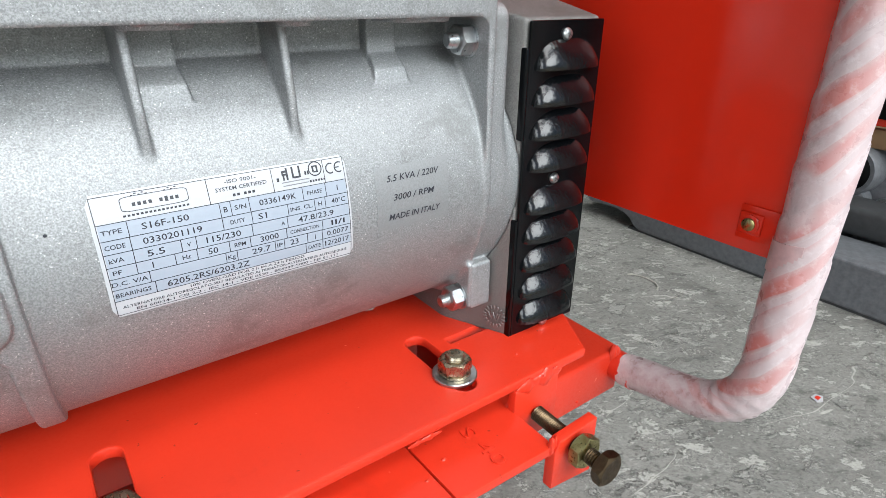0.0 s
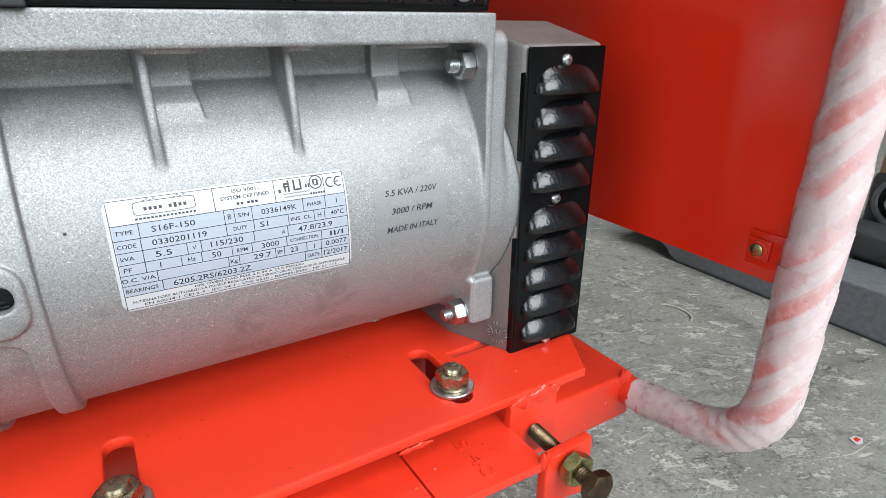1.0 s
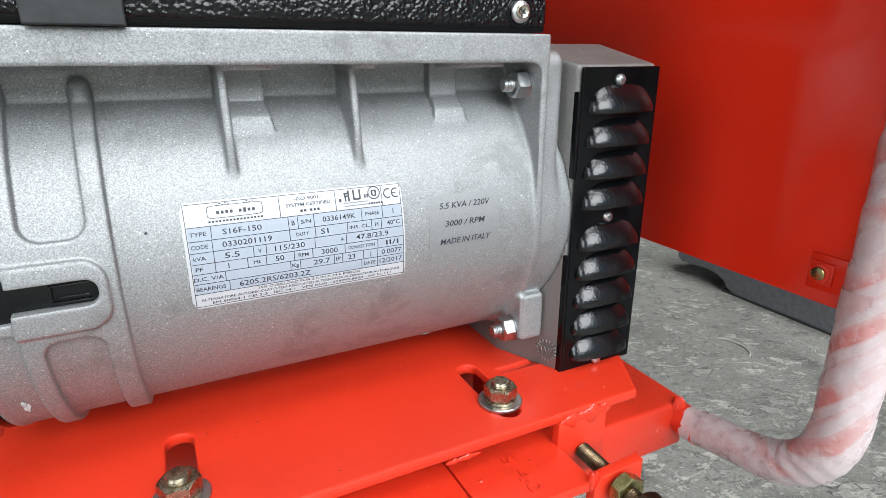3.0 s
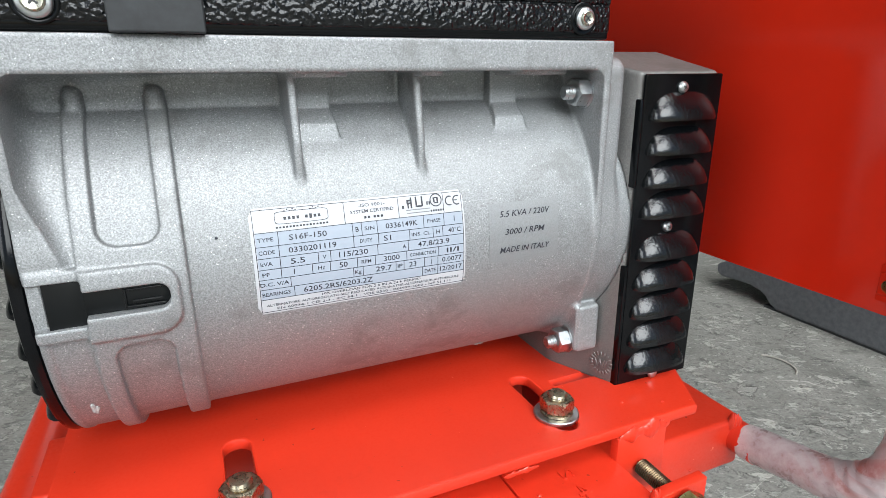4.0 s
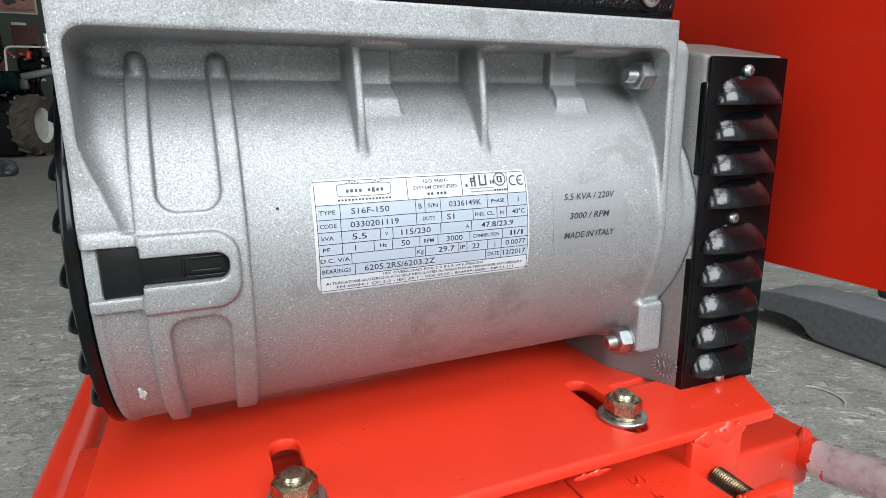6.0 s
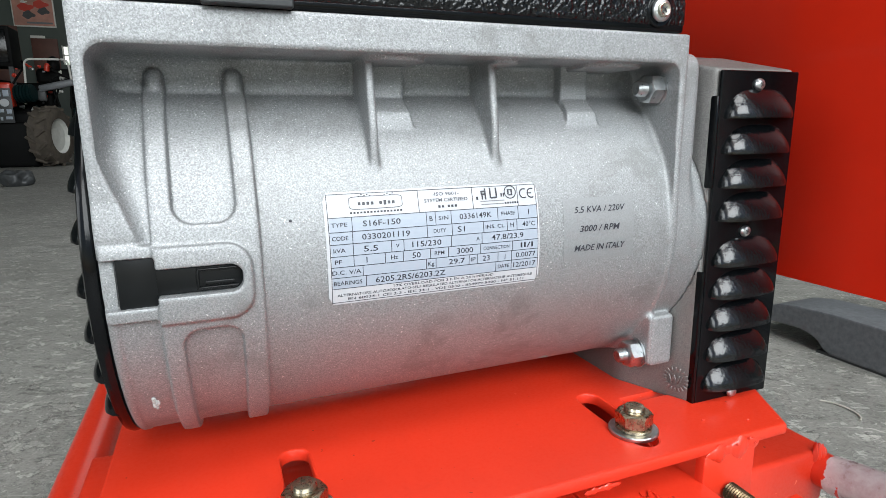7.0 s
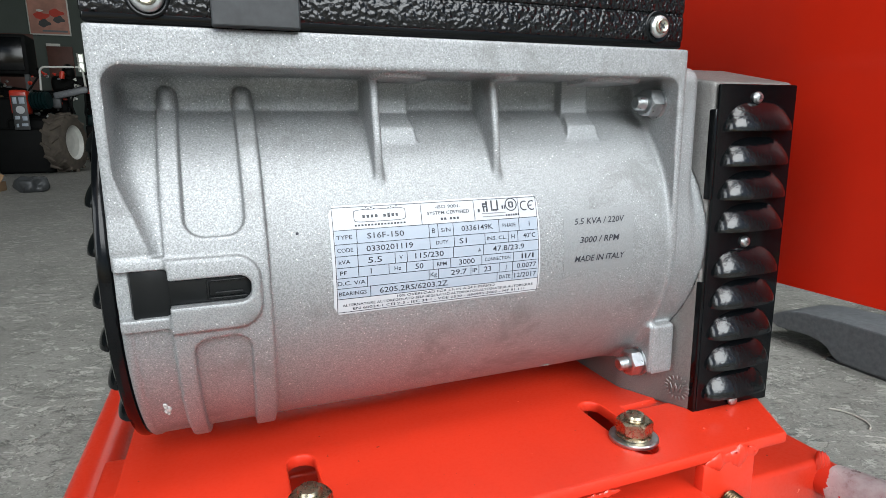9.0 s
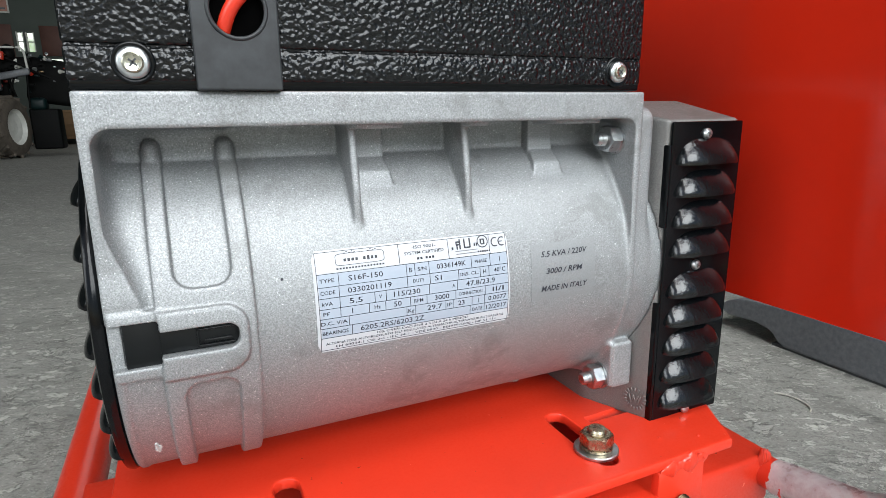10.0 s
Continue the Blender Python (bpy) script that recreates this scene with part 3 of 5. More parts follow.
def shield_field(x, y, z):
    d = CY - y
    r = np.hypot(d, z - CZ)
    drum = smax(r - 0.1085, slab(x, 0.300, 0.336), 0.003)
    strip = smax(sbox2(d, z, -0.2, 0.1068, 0.10, 0.2340, 0.010), slab(x, 0.300, 0.3175), 0.004)
    # the rectangular outlet box, its near side face slanted back
    bx = sbox3(x, d, z, 0.305, 0.3955, -0.10, 0.1085, -0.0015, 0.2420, 0.0015)
    bx = smax(bx, (d - 0.1085) * 0.42 + (0.3285 - x) * 0.91, 0.002)
    bx = smax(bx, z - 0.2245 - 0.235 * np.clip(0.1105 - d, 0, 0.06), 0.002)
    lug = sbox3(x, d, z, 0.300, 0.3185, 0.0, 0.0985, 0.027, 0.0630, 0.002)
    bell = smin(smin(drum, strip, 0.004), lug, 0.004)
    return bell, smax(bx, -(bell - 0.0002), 0.0006)


for k, (name, mat, words) in enumerate((("end_shield", SILVER, "silver-painted cast end shield"), ("outlet_box", RAW_CAST, "bare cast outlet box"))):
    v, f = surface(lambda x, y, z: shield_field(x, y, z)[k], (0.2960, -0.002, -0.006), (0.400, CY, 0.240), 0.0013)
    v, f = mirrored(v, f, CY)
    under(part(name, mesh_from(name, v, f), mat, alternator, words))

# casting mark on the shield's slanted face: a ring of small raised strokes
face = Matrix.Translation((0.3226, 0.0140, 0.0145)) @ Matrix.Rotation(radians(-65.2), 4, "Z") @ Matrix.Rotation(radians(90), 4, "X")
bm = box((-0.0005, -0.0034, -0.0002), (0.0005, 0.0034, 0.0011), 0.0003, 1, face @ Matrix.Translation((0.0036, 0, 0)) @ Matrix.Rotation(-0.35, 4, "Z"))
mark = under(part("casting_mark", bm, RAW_CAST, alternator))
for k in range(22):
    if k < 18:
        m = Matrix.Rotation(2 * math.pi * k / 18, 4, "Z") @ Matrix.Translation((0, 0.0078, 0))
        half, tall = 0.00055, 0.0015
    else:
        m = Matrix.Translation((0.0018 * (k - 20), 0, 0)) @ Matrix.Rotation(0.35 * (-1) ** k, 4, "Z")
        half, tall = 0.0005, 0.0034
    part("raised_stroke", box((-half, -tall, -0.0002), (half, tall, 0.0011), 0.0003, 1, face @ m), RAW_CAST, mark)

# ---- black outlet cover with louvres ----
cover = under(part("louvre_cover", flat_mesh([round_rect(0.3300, -0.0015, 0.3965, 0.2235, 0.0012)], 0.0022, 0.0006,
                                       Matrix.Translation((0, 0.0035, 0)) @ Matrix.Rotation(radians(90), 4, "X")), BLACK, alternator, "black enamelled cover with pressed louvres"))
for z0, z1 in ((0.1500, 0.2080), (-0.0010, 0.0940)):
    part("side_flange", box((0.3276, 0.0026, z0), (0.3303, 0.0140, z1), 0.0008), BLACK, cover)
part("right_flange", box((0.3958, 0.0032, -0.001), (0.3975, 0.030, 0.2232), 0.0006), BLACK, cover)


def louvre_mesh(solid=False):
    """A pressed hood, open at its lower edge or closed there and behind, about its own lower middle."""
    bm = bmesh.new()
    nu, nv, half, high, deep = 48, 20, 0.0276, 0.0178, 0.0092

    def at(i, j, inset):
        u, q = -1 + 2 * i / nu, j / nv
        edge = (1 - abs(u) ** 3.2) ** 0.5
        top = high * (0.08 + 0.92 * edge)
        z = top * q
        out = (deep - inset) * edge ** 0.9 * math.cos(min(q, 1) * math.pi / 2) ** 0.9
        return Vector((half * u, -out, z - inset * 0.5 * (1 - q)))

    for inset in (0.0, 0.0012):
        rows = [[bm.verts.new(at(i, j, inset)) for i in range(nu + 1)] for j in range(nv + 1)]
        for j in range(nv):
            for i in range(nu):
                q = (rows[j][i], rows[j][i + 1], rows[j + 1][i + 1], rows[j + 1][i])
                bm.faces.new(q if inset == 0.0 else q[::-1])
    if solid:
        foot = [bm.verts.new(at(i, 0, 0.0)) for i in range(nu + 1)]
        back = [bm.verts.new((v.co.x, 0.0, v.co.z)) for v in foot]
        for i in range(nu):
            bm.faces.new((foot[i], back[i], back[i + 1], foot[i + 1]))
    bmesh.ops.remove_doubles(bm, verts=bm.verts, dist=1e-6)
    me = bpy.data.meshes.new("louvre")
    bm.normal_update()
    bm.to_mesh(me)
    bm.free()
    return me


LOUVRE = louvre_mesh()
for zb in (0.1945, 0.1722, 0.1503, 0.1286, 0.0982, 0.0758, 0.0536, 0.0312, 0.0092):
    ob = part("louvre", LOUVRE, HOOD_BLACK, cover)
    ob.location = (0.3640, 0.0026, zb)
for zs in (0.2150, 0.1200, 0.0042):
    bm = lathe([(0, 0.0038), (0.0010, 0.0039), (0.0024, 0.0030), (0.0030, 0.0012)], (0.3610, 0.0024 - (0.0016 if zs < 0.01 else 0), zs), (0, -1, 0), 20)
    sc = part("screw", bm, ZINC, cover, "zinc-plated cross-head screw")
    bm = bmesh.new()
    for a in (0.5, 0.5 + math.pi / 2):
        add_box(bm, (-0.0017, -0.0004, -0.0004), (0.0017, 0.0004, 0.0004), m=Matrix.Translation((0.3610, -0.0002, zs)) @ Matrix.Rotation(a, 4, "Y"))
    part("cross_slot", bm, DARK_STEEL, sc)

# ---- black intake cover at the drive end, its hoods standing out to the side ----
outline = [(CY + 0.1098 * math.cos(radians(a)), CZ + 0.1098 * math.sin(radians(a))) for a in range(0, 360, 4)]
intake = under(part("intake_cover", flat_mesh([outline], 0.0066, 0.0026, Matrix.Translation((X0 - 0.0034, 0, 0)) @ Matrix(((0, 0, 1, 0), (1, 0, 0, 0), (0, 1, 0, 0), (0, 0, 0, 1)))),
                    BLACK, alternator, "black enamelled intake cover with hoods"))
HOOD = louvre_mesh(solid=True)
for zb in (0.1950, 0.1700, 0.1480, 0.1240, 0.1020, 0.0795, 0.0560):
    reach = math.sqrt(0.107 ** 2 - (CZ - zb) ** 2)
    for side in (-1, 1):
        ob = part("hood", HOOD, BLACK, intake)
        ob.matrix_basis = Matrix.Translation((X0 - 0.0046, CY + side * (reach - 0.028), zb - 0.006)) @ Matrix.Rotation(radians(-90), 4, "Z") @ Matrix.Diagonal((0.95, 0.95, 0.90, 1))

# black plastic strap inside the side slot
bm = box((-0.0118, 0.0022, 0.1124), (0.0042, 0.0120, 0.1356), 0.0006)
add_box(bm, (0.0035, 0.0022, 0.1172), (0.0408, 0.0120, 0.1300), 0.0010)
plug = under(part("slot_plug", bm, PLASTIC, alternator, "black plastic plug in the casing's slot"))
bm = bmesh.new()
for lo, hi in (((0.0205, 0.0006, 0.1188), (0.0217, 0.0024, 0.1284)), ((0.0205, 0.0006, 0.1274), (0.0385, 0.0024, 0.1284)), ((0.0205, 0.0006, 0.1188), (0.0385, 0.0024, 0.1198)), ((0.0240, 0.0012, 0.1205), (0.0370, 0.0024, 0.1222))):
    add_box(bm, lo, hi, 0.0004)
part("plug_rim", bm, PLASTIC, plug)

# ---- through bolts with nuts on the flange ----
for y, z, turn in ((0.0246, 0.2126, 0.15), (0.0290, 0.0330, 0.3)):
    nut = under(part("nut", hexagon(0.0098, 0.0094, (0.2990, y, z), (-1, 0, 0), turn), ZINC, alternator, "zinc-plated hexagon nut"))
    part("washer", lathe([(0, 0.0104), (0.0012, 0.0104)], (0.2998, y, z), (-1, 0, 0), 28), ZINC, nut)
    part("stud", thread(0.0048, 0.0090, 0.00125, (0.2918, y, z), (-1, 0, 0)), ZINC, nut)

# near-zero black that stands for the shade inside the grommet's hole
DEEP = make_plain("hole_darkness_black", (0.001, 0.001, 0.001), 0.9, 0, 60, 0.3, gloss=0.02)

# ---- black terminal box on top ----
bm = bmesh.new()
add_box(bm, (X0, 0.0040, 0.2470), (0.2995, CY * 2 - 0.004, 0.2624), 0.0022, 4)
add_box(bm, (X0 + 0.0008, 0.0052, 0.2600), (0.2987, CY * 2 - 0.0052, 0.2640))
add_box(bm, (X0, 0.0038, 0.2628), (0.2995, CY * 2 - 0.0038, 0.3650), 0.0020, 4)
terminal = under(part("terminal_box", bm, WRINKLE, alternator, "black wrinkle-finish terminal box"))
part("foot_band", box((X0 + 0.0003, 0.0050, 0.2437), (0.2992, CY * 2 - 0.005, 0.2500), 0.0016, 3), BLACK, terminal, "smooth black foot of the terminal box")
for xb, r, k in ((0.0081, 0.0070, 0), (0.2795, 0.0064, 1)):
    prof = [(0, 0.0092), (0.0004, 0.0088), (0.0005, 0.0082), (0.0003, 0.0076), (0.0003, 0.006)]
    boss = part("bolt_boss", lathe(prof, (xb, 0.0040, 0.2550), (0, -1, 0), 36), BLACK, terminal)
    bt = part("flange_bolt", lathe([(0, r), (0.0012, r), (0.0020, r * 0.93), (0.0024, r * 0.80)], (xb, 0.0034, 0.2550), (0, -1, 0), 36), ZINC, terminal, "zinc-plated flange bolt")
    part("bolt_head", lathe([(0, r * 0.66), (0.0014, r * 0.64), (0.0019, r * 0.54), (0.0015, r * 0.40), (0.0013, r * 0.1)], (xb, 0.0012, 0.2550), (0, -1, 0), 24), PALE_BRASS, bt)
    bm = bmesh.new()
    for a in (0.7, 0.7 + math.pi / 2):
        add_box(bm, (-0.0021, -0.0003, -0.00042), (0.0021, 0.0003, 0.00042), m=Matrix.Translation((xb, -0.0002, 0.2550)) @ Matrix.Rotation(a, 4, "Y"))
    part("cross_slot", bm, DARK_STEEL, bt)
ring = [(0.0535 + 0.0128 * math.cos(2 * math.pi * k / 40), 0.2790 + 0.0128 * math.sin(2 * math.pi * k / 40)) for k in range(40)]
grommet = under(part("cable_grommet", flat_mesh([round_rect(0.0332, 0.2432, 0.0718, 0.3050, 0.001), ring[::-1]], 0.0060, 0.0008,
                                          Matrix.Translation((0, 0.0018, 0)) @ Matrix.Rotation(radians(90), 4, "X")), RUBBER, alternator, "black rubber grommet block with a round hole"))
bm = bmesh.new()
tor = []
for k in range(40):
    a = 2 * math.pi * k / 40
    tor.append([bm.verts.new((0.0535 + (0.0128 + 0.0010 * math.cos(q)) * math.cos(a), -0.0012 + 0.0008 * math.sin(q), 0.2790 + (0.0128 + 0.0010 * math.cos(q)) * math.sin(a)))
                for q in (2 * math.pi * j / 10 for j in range(10))])
for k in range(40):
    for j in range(10):
        bm.faces.new((tor[k][j], tor[k][(j + 1) % 10], tor[(k + 1) % 40][(j + 1) % 10], tor[(k + 1) % 40][j]))
bmesh.ops.recalc_face_normals(bm, faces=bm.faces)
part("grommet_lip", bm, RUBBER, grommet)
# black disc in place of the hole's dark depth
part("hole_dark_disc", lathe([(0, 0.0124), (0.0004, 0.0124)], (0.0535, 0.0038, 0.2790), (0, -1, 0), 32), DEEP, grommet)
part("cable", sweep(densify(rounded([(0.047, 0.003, 0.2700), (0.050, -0.001, 0.2790), (0.0600, -0.004, 0.2900), (0.075, -0.006, 0.330)], 0.006), 0.002), 0.0033, 16), RED, grommet, "red insulated cable")


# ---- red base frame ----
base = thing("base_frame", "red enamelled steel base frame of plates, beams and pipes", "machine frame", at=(0.17, 0.1, FLOOR_Z))
FREST = Matrix.Translation(-Vector(base.location))


def framed(ob):
    ob.matrix_parent_inverse = FREST
    return ob


def slot_outline(x0, y0, x1, y1, r):
    return round_rect(x0, y0, x1, y1, r, 6)[::-1]


plate_out = [(-0.0400, -0.0415), (0.3640, -0.0415), (0.3905, 0.0060), (0.3905, 0.2350), (-0.0400, 0.2350)]
slot_a = slot_outline(0.2580, -0.0292, 0.2745, 0.0440, 0.008)
slit = [(0.2870, 0.0215), (0.3300, 0.0215), (0.3300, 0.0300), (0.2870, 0.0285)]
slot_b = slot_outline(0.0535, -0.0330, 0.0700, 0.0500, 0.008)
framed(part("top_plate", flat_mesh([plate_out, slot_a, slot_b, slit[::-1]], 0.0080, 0.0016, Matrix.Translation((0, 0, -0.0040))), RED, base, "red enamelled slotted top plate"))
# lower plates with a joint between them, in front of the top plate
lower_a = [(0.2185, -0.0780), (0.2950, -0.0800), (0.2955, 0.02), (0.2170, 0.02)]
lower_b = [(-0.0300, -0.0780), (0.2172, -0.0780), (0.2158, 0.02), (-0.0300, 0.02)]
framed(part("lower_plate", flat_mesh([lower_a], 0.0070, 0.0006, Matrix.Translation((0, 0, -0.0295))), RED, base, "red lower plate with stamped characters"))
framed(part("lower_plate", flat_mesh([lower_b], 0.0070, 0.0006, Matrix.Translation((0, 0, -0.0300))), RED, base))
# end lug and tab that carry the adjusting screw
lug_hole = [(0.3150 + 0.0062 * math.cos(2 * math.pi * k / 24), -0.0370 + 0.0062 * math.sin(2 * math.pi * k / 24)) for k in range(24)]
lug_out = [(0.2955, -0.0330), (0.3000, -0.0255), (0.3355, -0.0235), (0.3355, -0.0700), (0.2955, -0.0640)]
turn_y = Matrix.Rotation(radians(90), 4, "X")
framed(part("end_lug", flat_mesh([lug_out, lug_hole[::-1]], 0.0080, 0.0008, Matrix.Translation((0, -0.0765, 0)) @ turn_y), RED, base))
framed(part("tab", box((0.2945, -0.0425, -0.0560), (0.3365, -0.0350, -0.0085), 0.0012), RED, base))
framed(part("web", box((-0.03, -0.0350, -0.0700), (0.2955, -0.0290, -0.0328), 0.0006), RED, base))
stamp = text_mesh("S 40", 0, 0, 0.0095, 0.038, bold=-0.006, deep=0.0010)
stamp.transform(Matrix.Translation((0.2572, -0.0535, -0.0258)) @ Matrix.Rotation(radians(-88), 4, "Z"))
framed(part("stamped_mark", stamp, RED, base))
# weld beads along the tab
def weld_bead(a, b, size, seed):
    """A lumpy bead of weld metal laid along a line, of changing girth, with ripples."""
    a, b = Vector(a), Vector(b)
    n, sides = 60, 16
    bm, rings = bmesh.new(), []
    for k in range(n + 1):
        q = k / n
        p = a.lerp(b, q)
        g = size * (0.65 + 0.75 * max(0, noise.noise(Vector((q * 7, seed, 0.3))) + 0.35)) * min(1, 6 * q + 0.15, 6 * (1 - q) + 0.15)
        g *= 1 + 0.03 * math.sin(q * n * 1.3)
        ring = []
        for j in range(sides):
            w = 2 * math.pi * j / sides
            c = Vector((q * 9, math.cos(w) * 1.2, math.sin(w) * 1.2 + seed))
            r = g * (1 + 0.22 * noise.noise(c) + 0.07 * noise.noise(c * 3.1))
            ring.append(bm.verts.new(p + Vector((0, math.cos(w) * r * 0.48, math.sin(w) * r * 1.6))))
        rings.append(ring)
    for p, q in zip(rings, rings[1:]):
        for j in range(sides):
            bm.faces.new((p[j], p[(j + 1) % sides], q[(j + 1) % sides], q[j]))
    bm.faces.new(rings[0][::-1])
    bm.faces.new(rings[-1])
    bmesh.ops.recalc_face_normals(bm, faces=bm.faces)
    return bm


framed(part("weld_bead", weld_bead((0.2960, -0.0418, -0.0085), (0.3400, -0.0414, -0.0075), 0.0037, 2.0), RED, base, "painted weld bead"))
framed(part("weld_bead", weld_bead((0.2080, -0.0415, -0.0100), (0.2330, -0.0415, -0.0095), 0.0012, 5.0), RED, base, "painted weld bead"))
framed(part("weld_bead", weld_bead((0.4600, 0.0025, -0.0690), (0.4740, 0.0005, -0.0720), 0.0044, 7.5), RED, base, "painted weld bead"))
framed(part("weld_bead", weld_bead((0.2900, -0.0795, -0.0270), (0.3010, -0.0760, -0.0285), 0.0040, 3.3), RED, base, "painted weld bead"))
rnd = random.Random(4)
for x, y, z in ((0.3190, -0.0445, -0.0035), (0.3345, -0.0438, -0.0060), (0.3300, -0.0436, -0.0020), (0.3170, -0.0180, 0.0003), (0.3440, -0.0290, 0.0004), (0.2120, -0.0560, -0.0262), (0.2300, -0.0480, -0.0262), (0.4200, 0.0020, -0.1060)):
    s = rnd.uniform(0.0007, 0.0016)
    bm = bmesh.new()
    bmesh.ops.create_icosphere(bm, subdivisions=2, radius=s, matrix=Matrix.Translation((x, y, z)) @ Matrix.Diagonal((1.3, 0.9, 0.8, 1)))
    framed(part("weld_spatter", bm, RED, base))
# cross beam and its pipes
framed(part("cross_beam", box((-0.1000, 0.0020, -0.1160), (0.4780, 0.0950, -0.0680), 0.0040, 3), RED, base))
framed(part("cross_beam", box((-0.0880, 0.1400, -0.1160), (0.4780, 0.2200, -0.0680), 0.0040, 3), RED, base))
for x0, x1 in ((0.0, 0.045), (0.085, 0.235), (0.300, 0.340)):
    for y0, y1 in ((0.016 if x0 < 0.3 else 0.042, 0.088), (0.145, 0.215)):
        framed(part("upright", box((x0, y0, -0.0720), (x1, y1, -0.0080), 0.002), RED, base))
pipe_r = 0.0142
framed(part("pipe", sweep(densify([Vector((0.4740, 0.2600, -0.0870)), Vector((0.4740, -0.0200, -0.0870))], 0.02), pipe_r, 28), RED, base, "red enamelled frame pipe"))
framed(part("pipe", sweep(densify([Vector((-0.0880, 0.0300, -0.0850)), Vector((-0.0880, 0.9000, -0.0850))], 0.05), 0.0190, 28), RED, base, "red enamelled frame pipe"))
for x, y in ((0.474, 0.24), (-0.088, 0.24), (-0.088, 0.85)):
    framed(part("leg", lathe([(0, 0.018), (0.2, 0.018)], (x, y, FLOOR_Z), (0, 0, 1), 20), RED, base))


def wrapped_pipe():
    """The rising handle pipe under spiral turns of thin plastic, pleated round the bend."""
    way = densify(rounded([(0.4750, -0.0060, -0.0875), (0.4800, -0.1215, -0.0690), (0.4835, -0.1215, 0.1500), (0.4850, -0.1215, 0.6500)], 0.056, 14), 0.0026)
    pitch, sides = 0.1275, 64
    bm = bmesh.new()
    uv = bm.loops.layers.uv.new("UVMap")
    rings, run = [], 0.0
    for k, p in enumerate(way):
        if k:
            run += (p - way[k - 1]).length
        ahead = (way[min(k + 1, len(way) - 1)] - way[max(k - 1, 0)]).normalized()
        side = ahead.cross(Vector((1, 0, 0))).normalized()
        nrm = side.cross(ahead).normalized()
        bend = max(0.0, 1 - abs(run - 0.105) / 0.05)
        grow = min(1.0, max(0.0, (run - 0.05) / 0.10))
        ring = []
        for j in range(sides):
            a = 2 * math.pi * j / sides
            turn = (3 * (run / pitch + j / sides) + 0.2 * noise.noise(Vector((run * 9, math.cos(a), math.sin(a))))) % 1.0
            r = 0.0158 + 0.0019 * grow + 0.0011 * turn * grow + 0.0006 * noise.noise(Vector((run * 45, math.cos(a) * 2, math.sin(a) * 2)))
            r += 0.0007 * bend * math.sin(run * 520 + 1.6 * math.cos(a) + 3 * noise.noise(Vector((run * 20, math.cos(a), 4.0))))
            if k < 3:
                r -= 0.0006 * (3 - k) / 3
            ring.append(bm.verts.new(p + (side * math.cos(a) + nrm * math.sin(a)) * r))
        rings.append((ring, run))
    for (a, ra), (b, rb) in zip(rings, rings[1:]):
        for j in range(sides):
            fc = bm.faces.new((a[j], a[(j + 1) % sides], b[(j + 1) % sides], b[j]))
            for lp_, (u, w) in zip(fc.loops, ((ra, j), (ra, j + 1), (rb, j + 1), (rb, j))):
                lp_[uv].uv = (u / pitch, w / sides)
    bm.faces.new(rings[-1][0])
    bm.faces.new(rings[0][0][::-1])
    return bm


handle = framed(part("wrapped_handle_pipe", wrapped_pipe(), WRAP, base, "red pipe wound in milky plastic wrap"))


def wrap_flap(z0, z1):
    """The loose end of the wrap: it lies round the pipe's face and stands off at its edge."""
    bm = bmesh.new()
    rows = []
    for k in range(19):
        q = k / 18
        a = radians(250 + 90 * min(q / 0.75, 1.0))
        r = 0.0196 + 0.0004 * q
        stand = max(0.0, q - 0.75) * 0.028
        x, y = 0.4835 + math.sin(a) * r + math.cos(a) * stand, -0.1215 + math.cos(a) * r - math.sin(a) * stand
        lean = 0.006 * q
        rows.append([bm.verts.new((x + d, y, z - lean)) for z in (z0, (z0 + z1) / 2 + 0.001, z1) for d in (0.0, 0.0006)])
    for a, b in zip(rows, rows[1:]):
        for i, j in ((0, 2), (2, 4), (4, 5), (5, 3), (3, 1), (1, 0)):
            bm.faces.new((a[i], a[j], b[j], b[i]))
    for row in (rows[0], rows[-1]):
        bm.faces.new((row[0], row[1], row[3], row[5], row[4], row[2]))
    bmesh.ops.recalc_face_normals(bm, faces=bm.faces)
    return bm


FLAP = make_plain("pinkish_loose_film", (0.52, 0.36, 0.36), 0.35, 0, 90, 0.15, 0.0008)
part("loose_flap", wrap_flap(0.0640, 0.0870), FLAP, handle, "loose end of milky film")

# adjusting screw: stud, nut and head in line
screw = thing("adjusting_screw", "olive passivated adjusting screw with nut in the red lug", "bolt", at=(0.315, -0.083, -0.037))
SREST = Matrix.Translation(-Vector(screw.location))
for name, bm in (("stud", thread(0.0058, 0.0560, 0.0016, (0.3150, -0.0440, -0.0340), (0.0, -1, -0.03))),
                 ("nut", hexagon(0.0095, 0.0122, (0.3150, -0.0834, -0.0352), (0, -1, 0), 0.25)),
                 ("head", hexagon(0.0085, 0.0120, (0.3152, -0.1020, -0.0356), (0, -1, 0), 0.5))):
    part(name, bm, OLIVE if name == "nut" else BROWN_STEEL, screw, "" if name != "nut" else "yellow-green passivated nut").matrix_parent_inverse = SREST


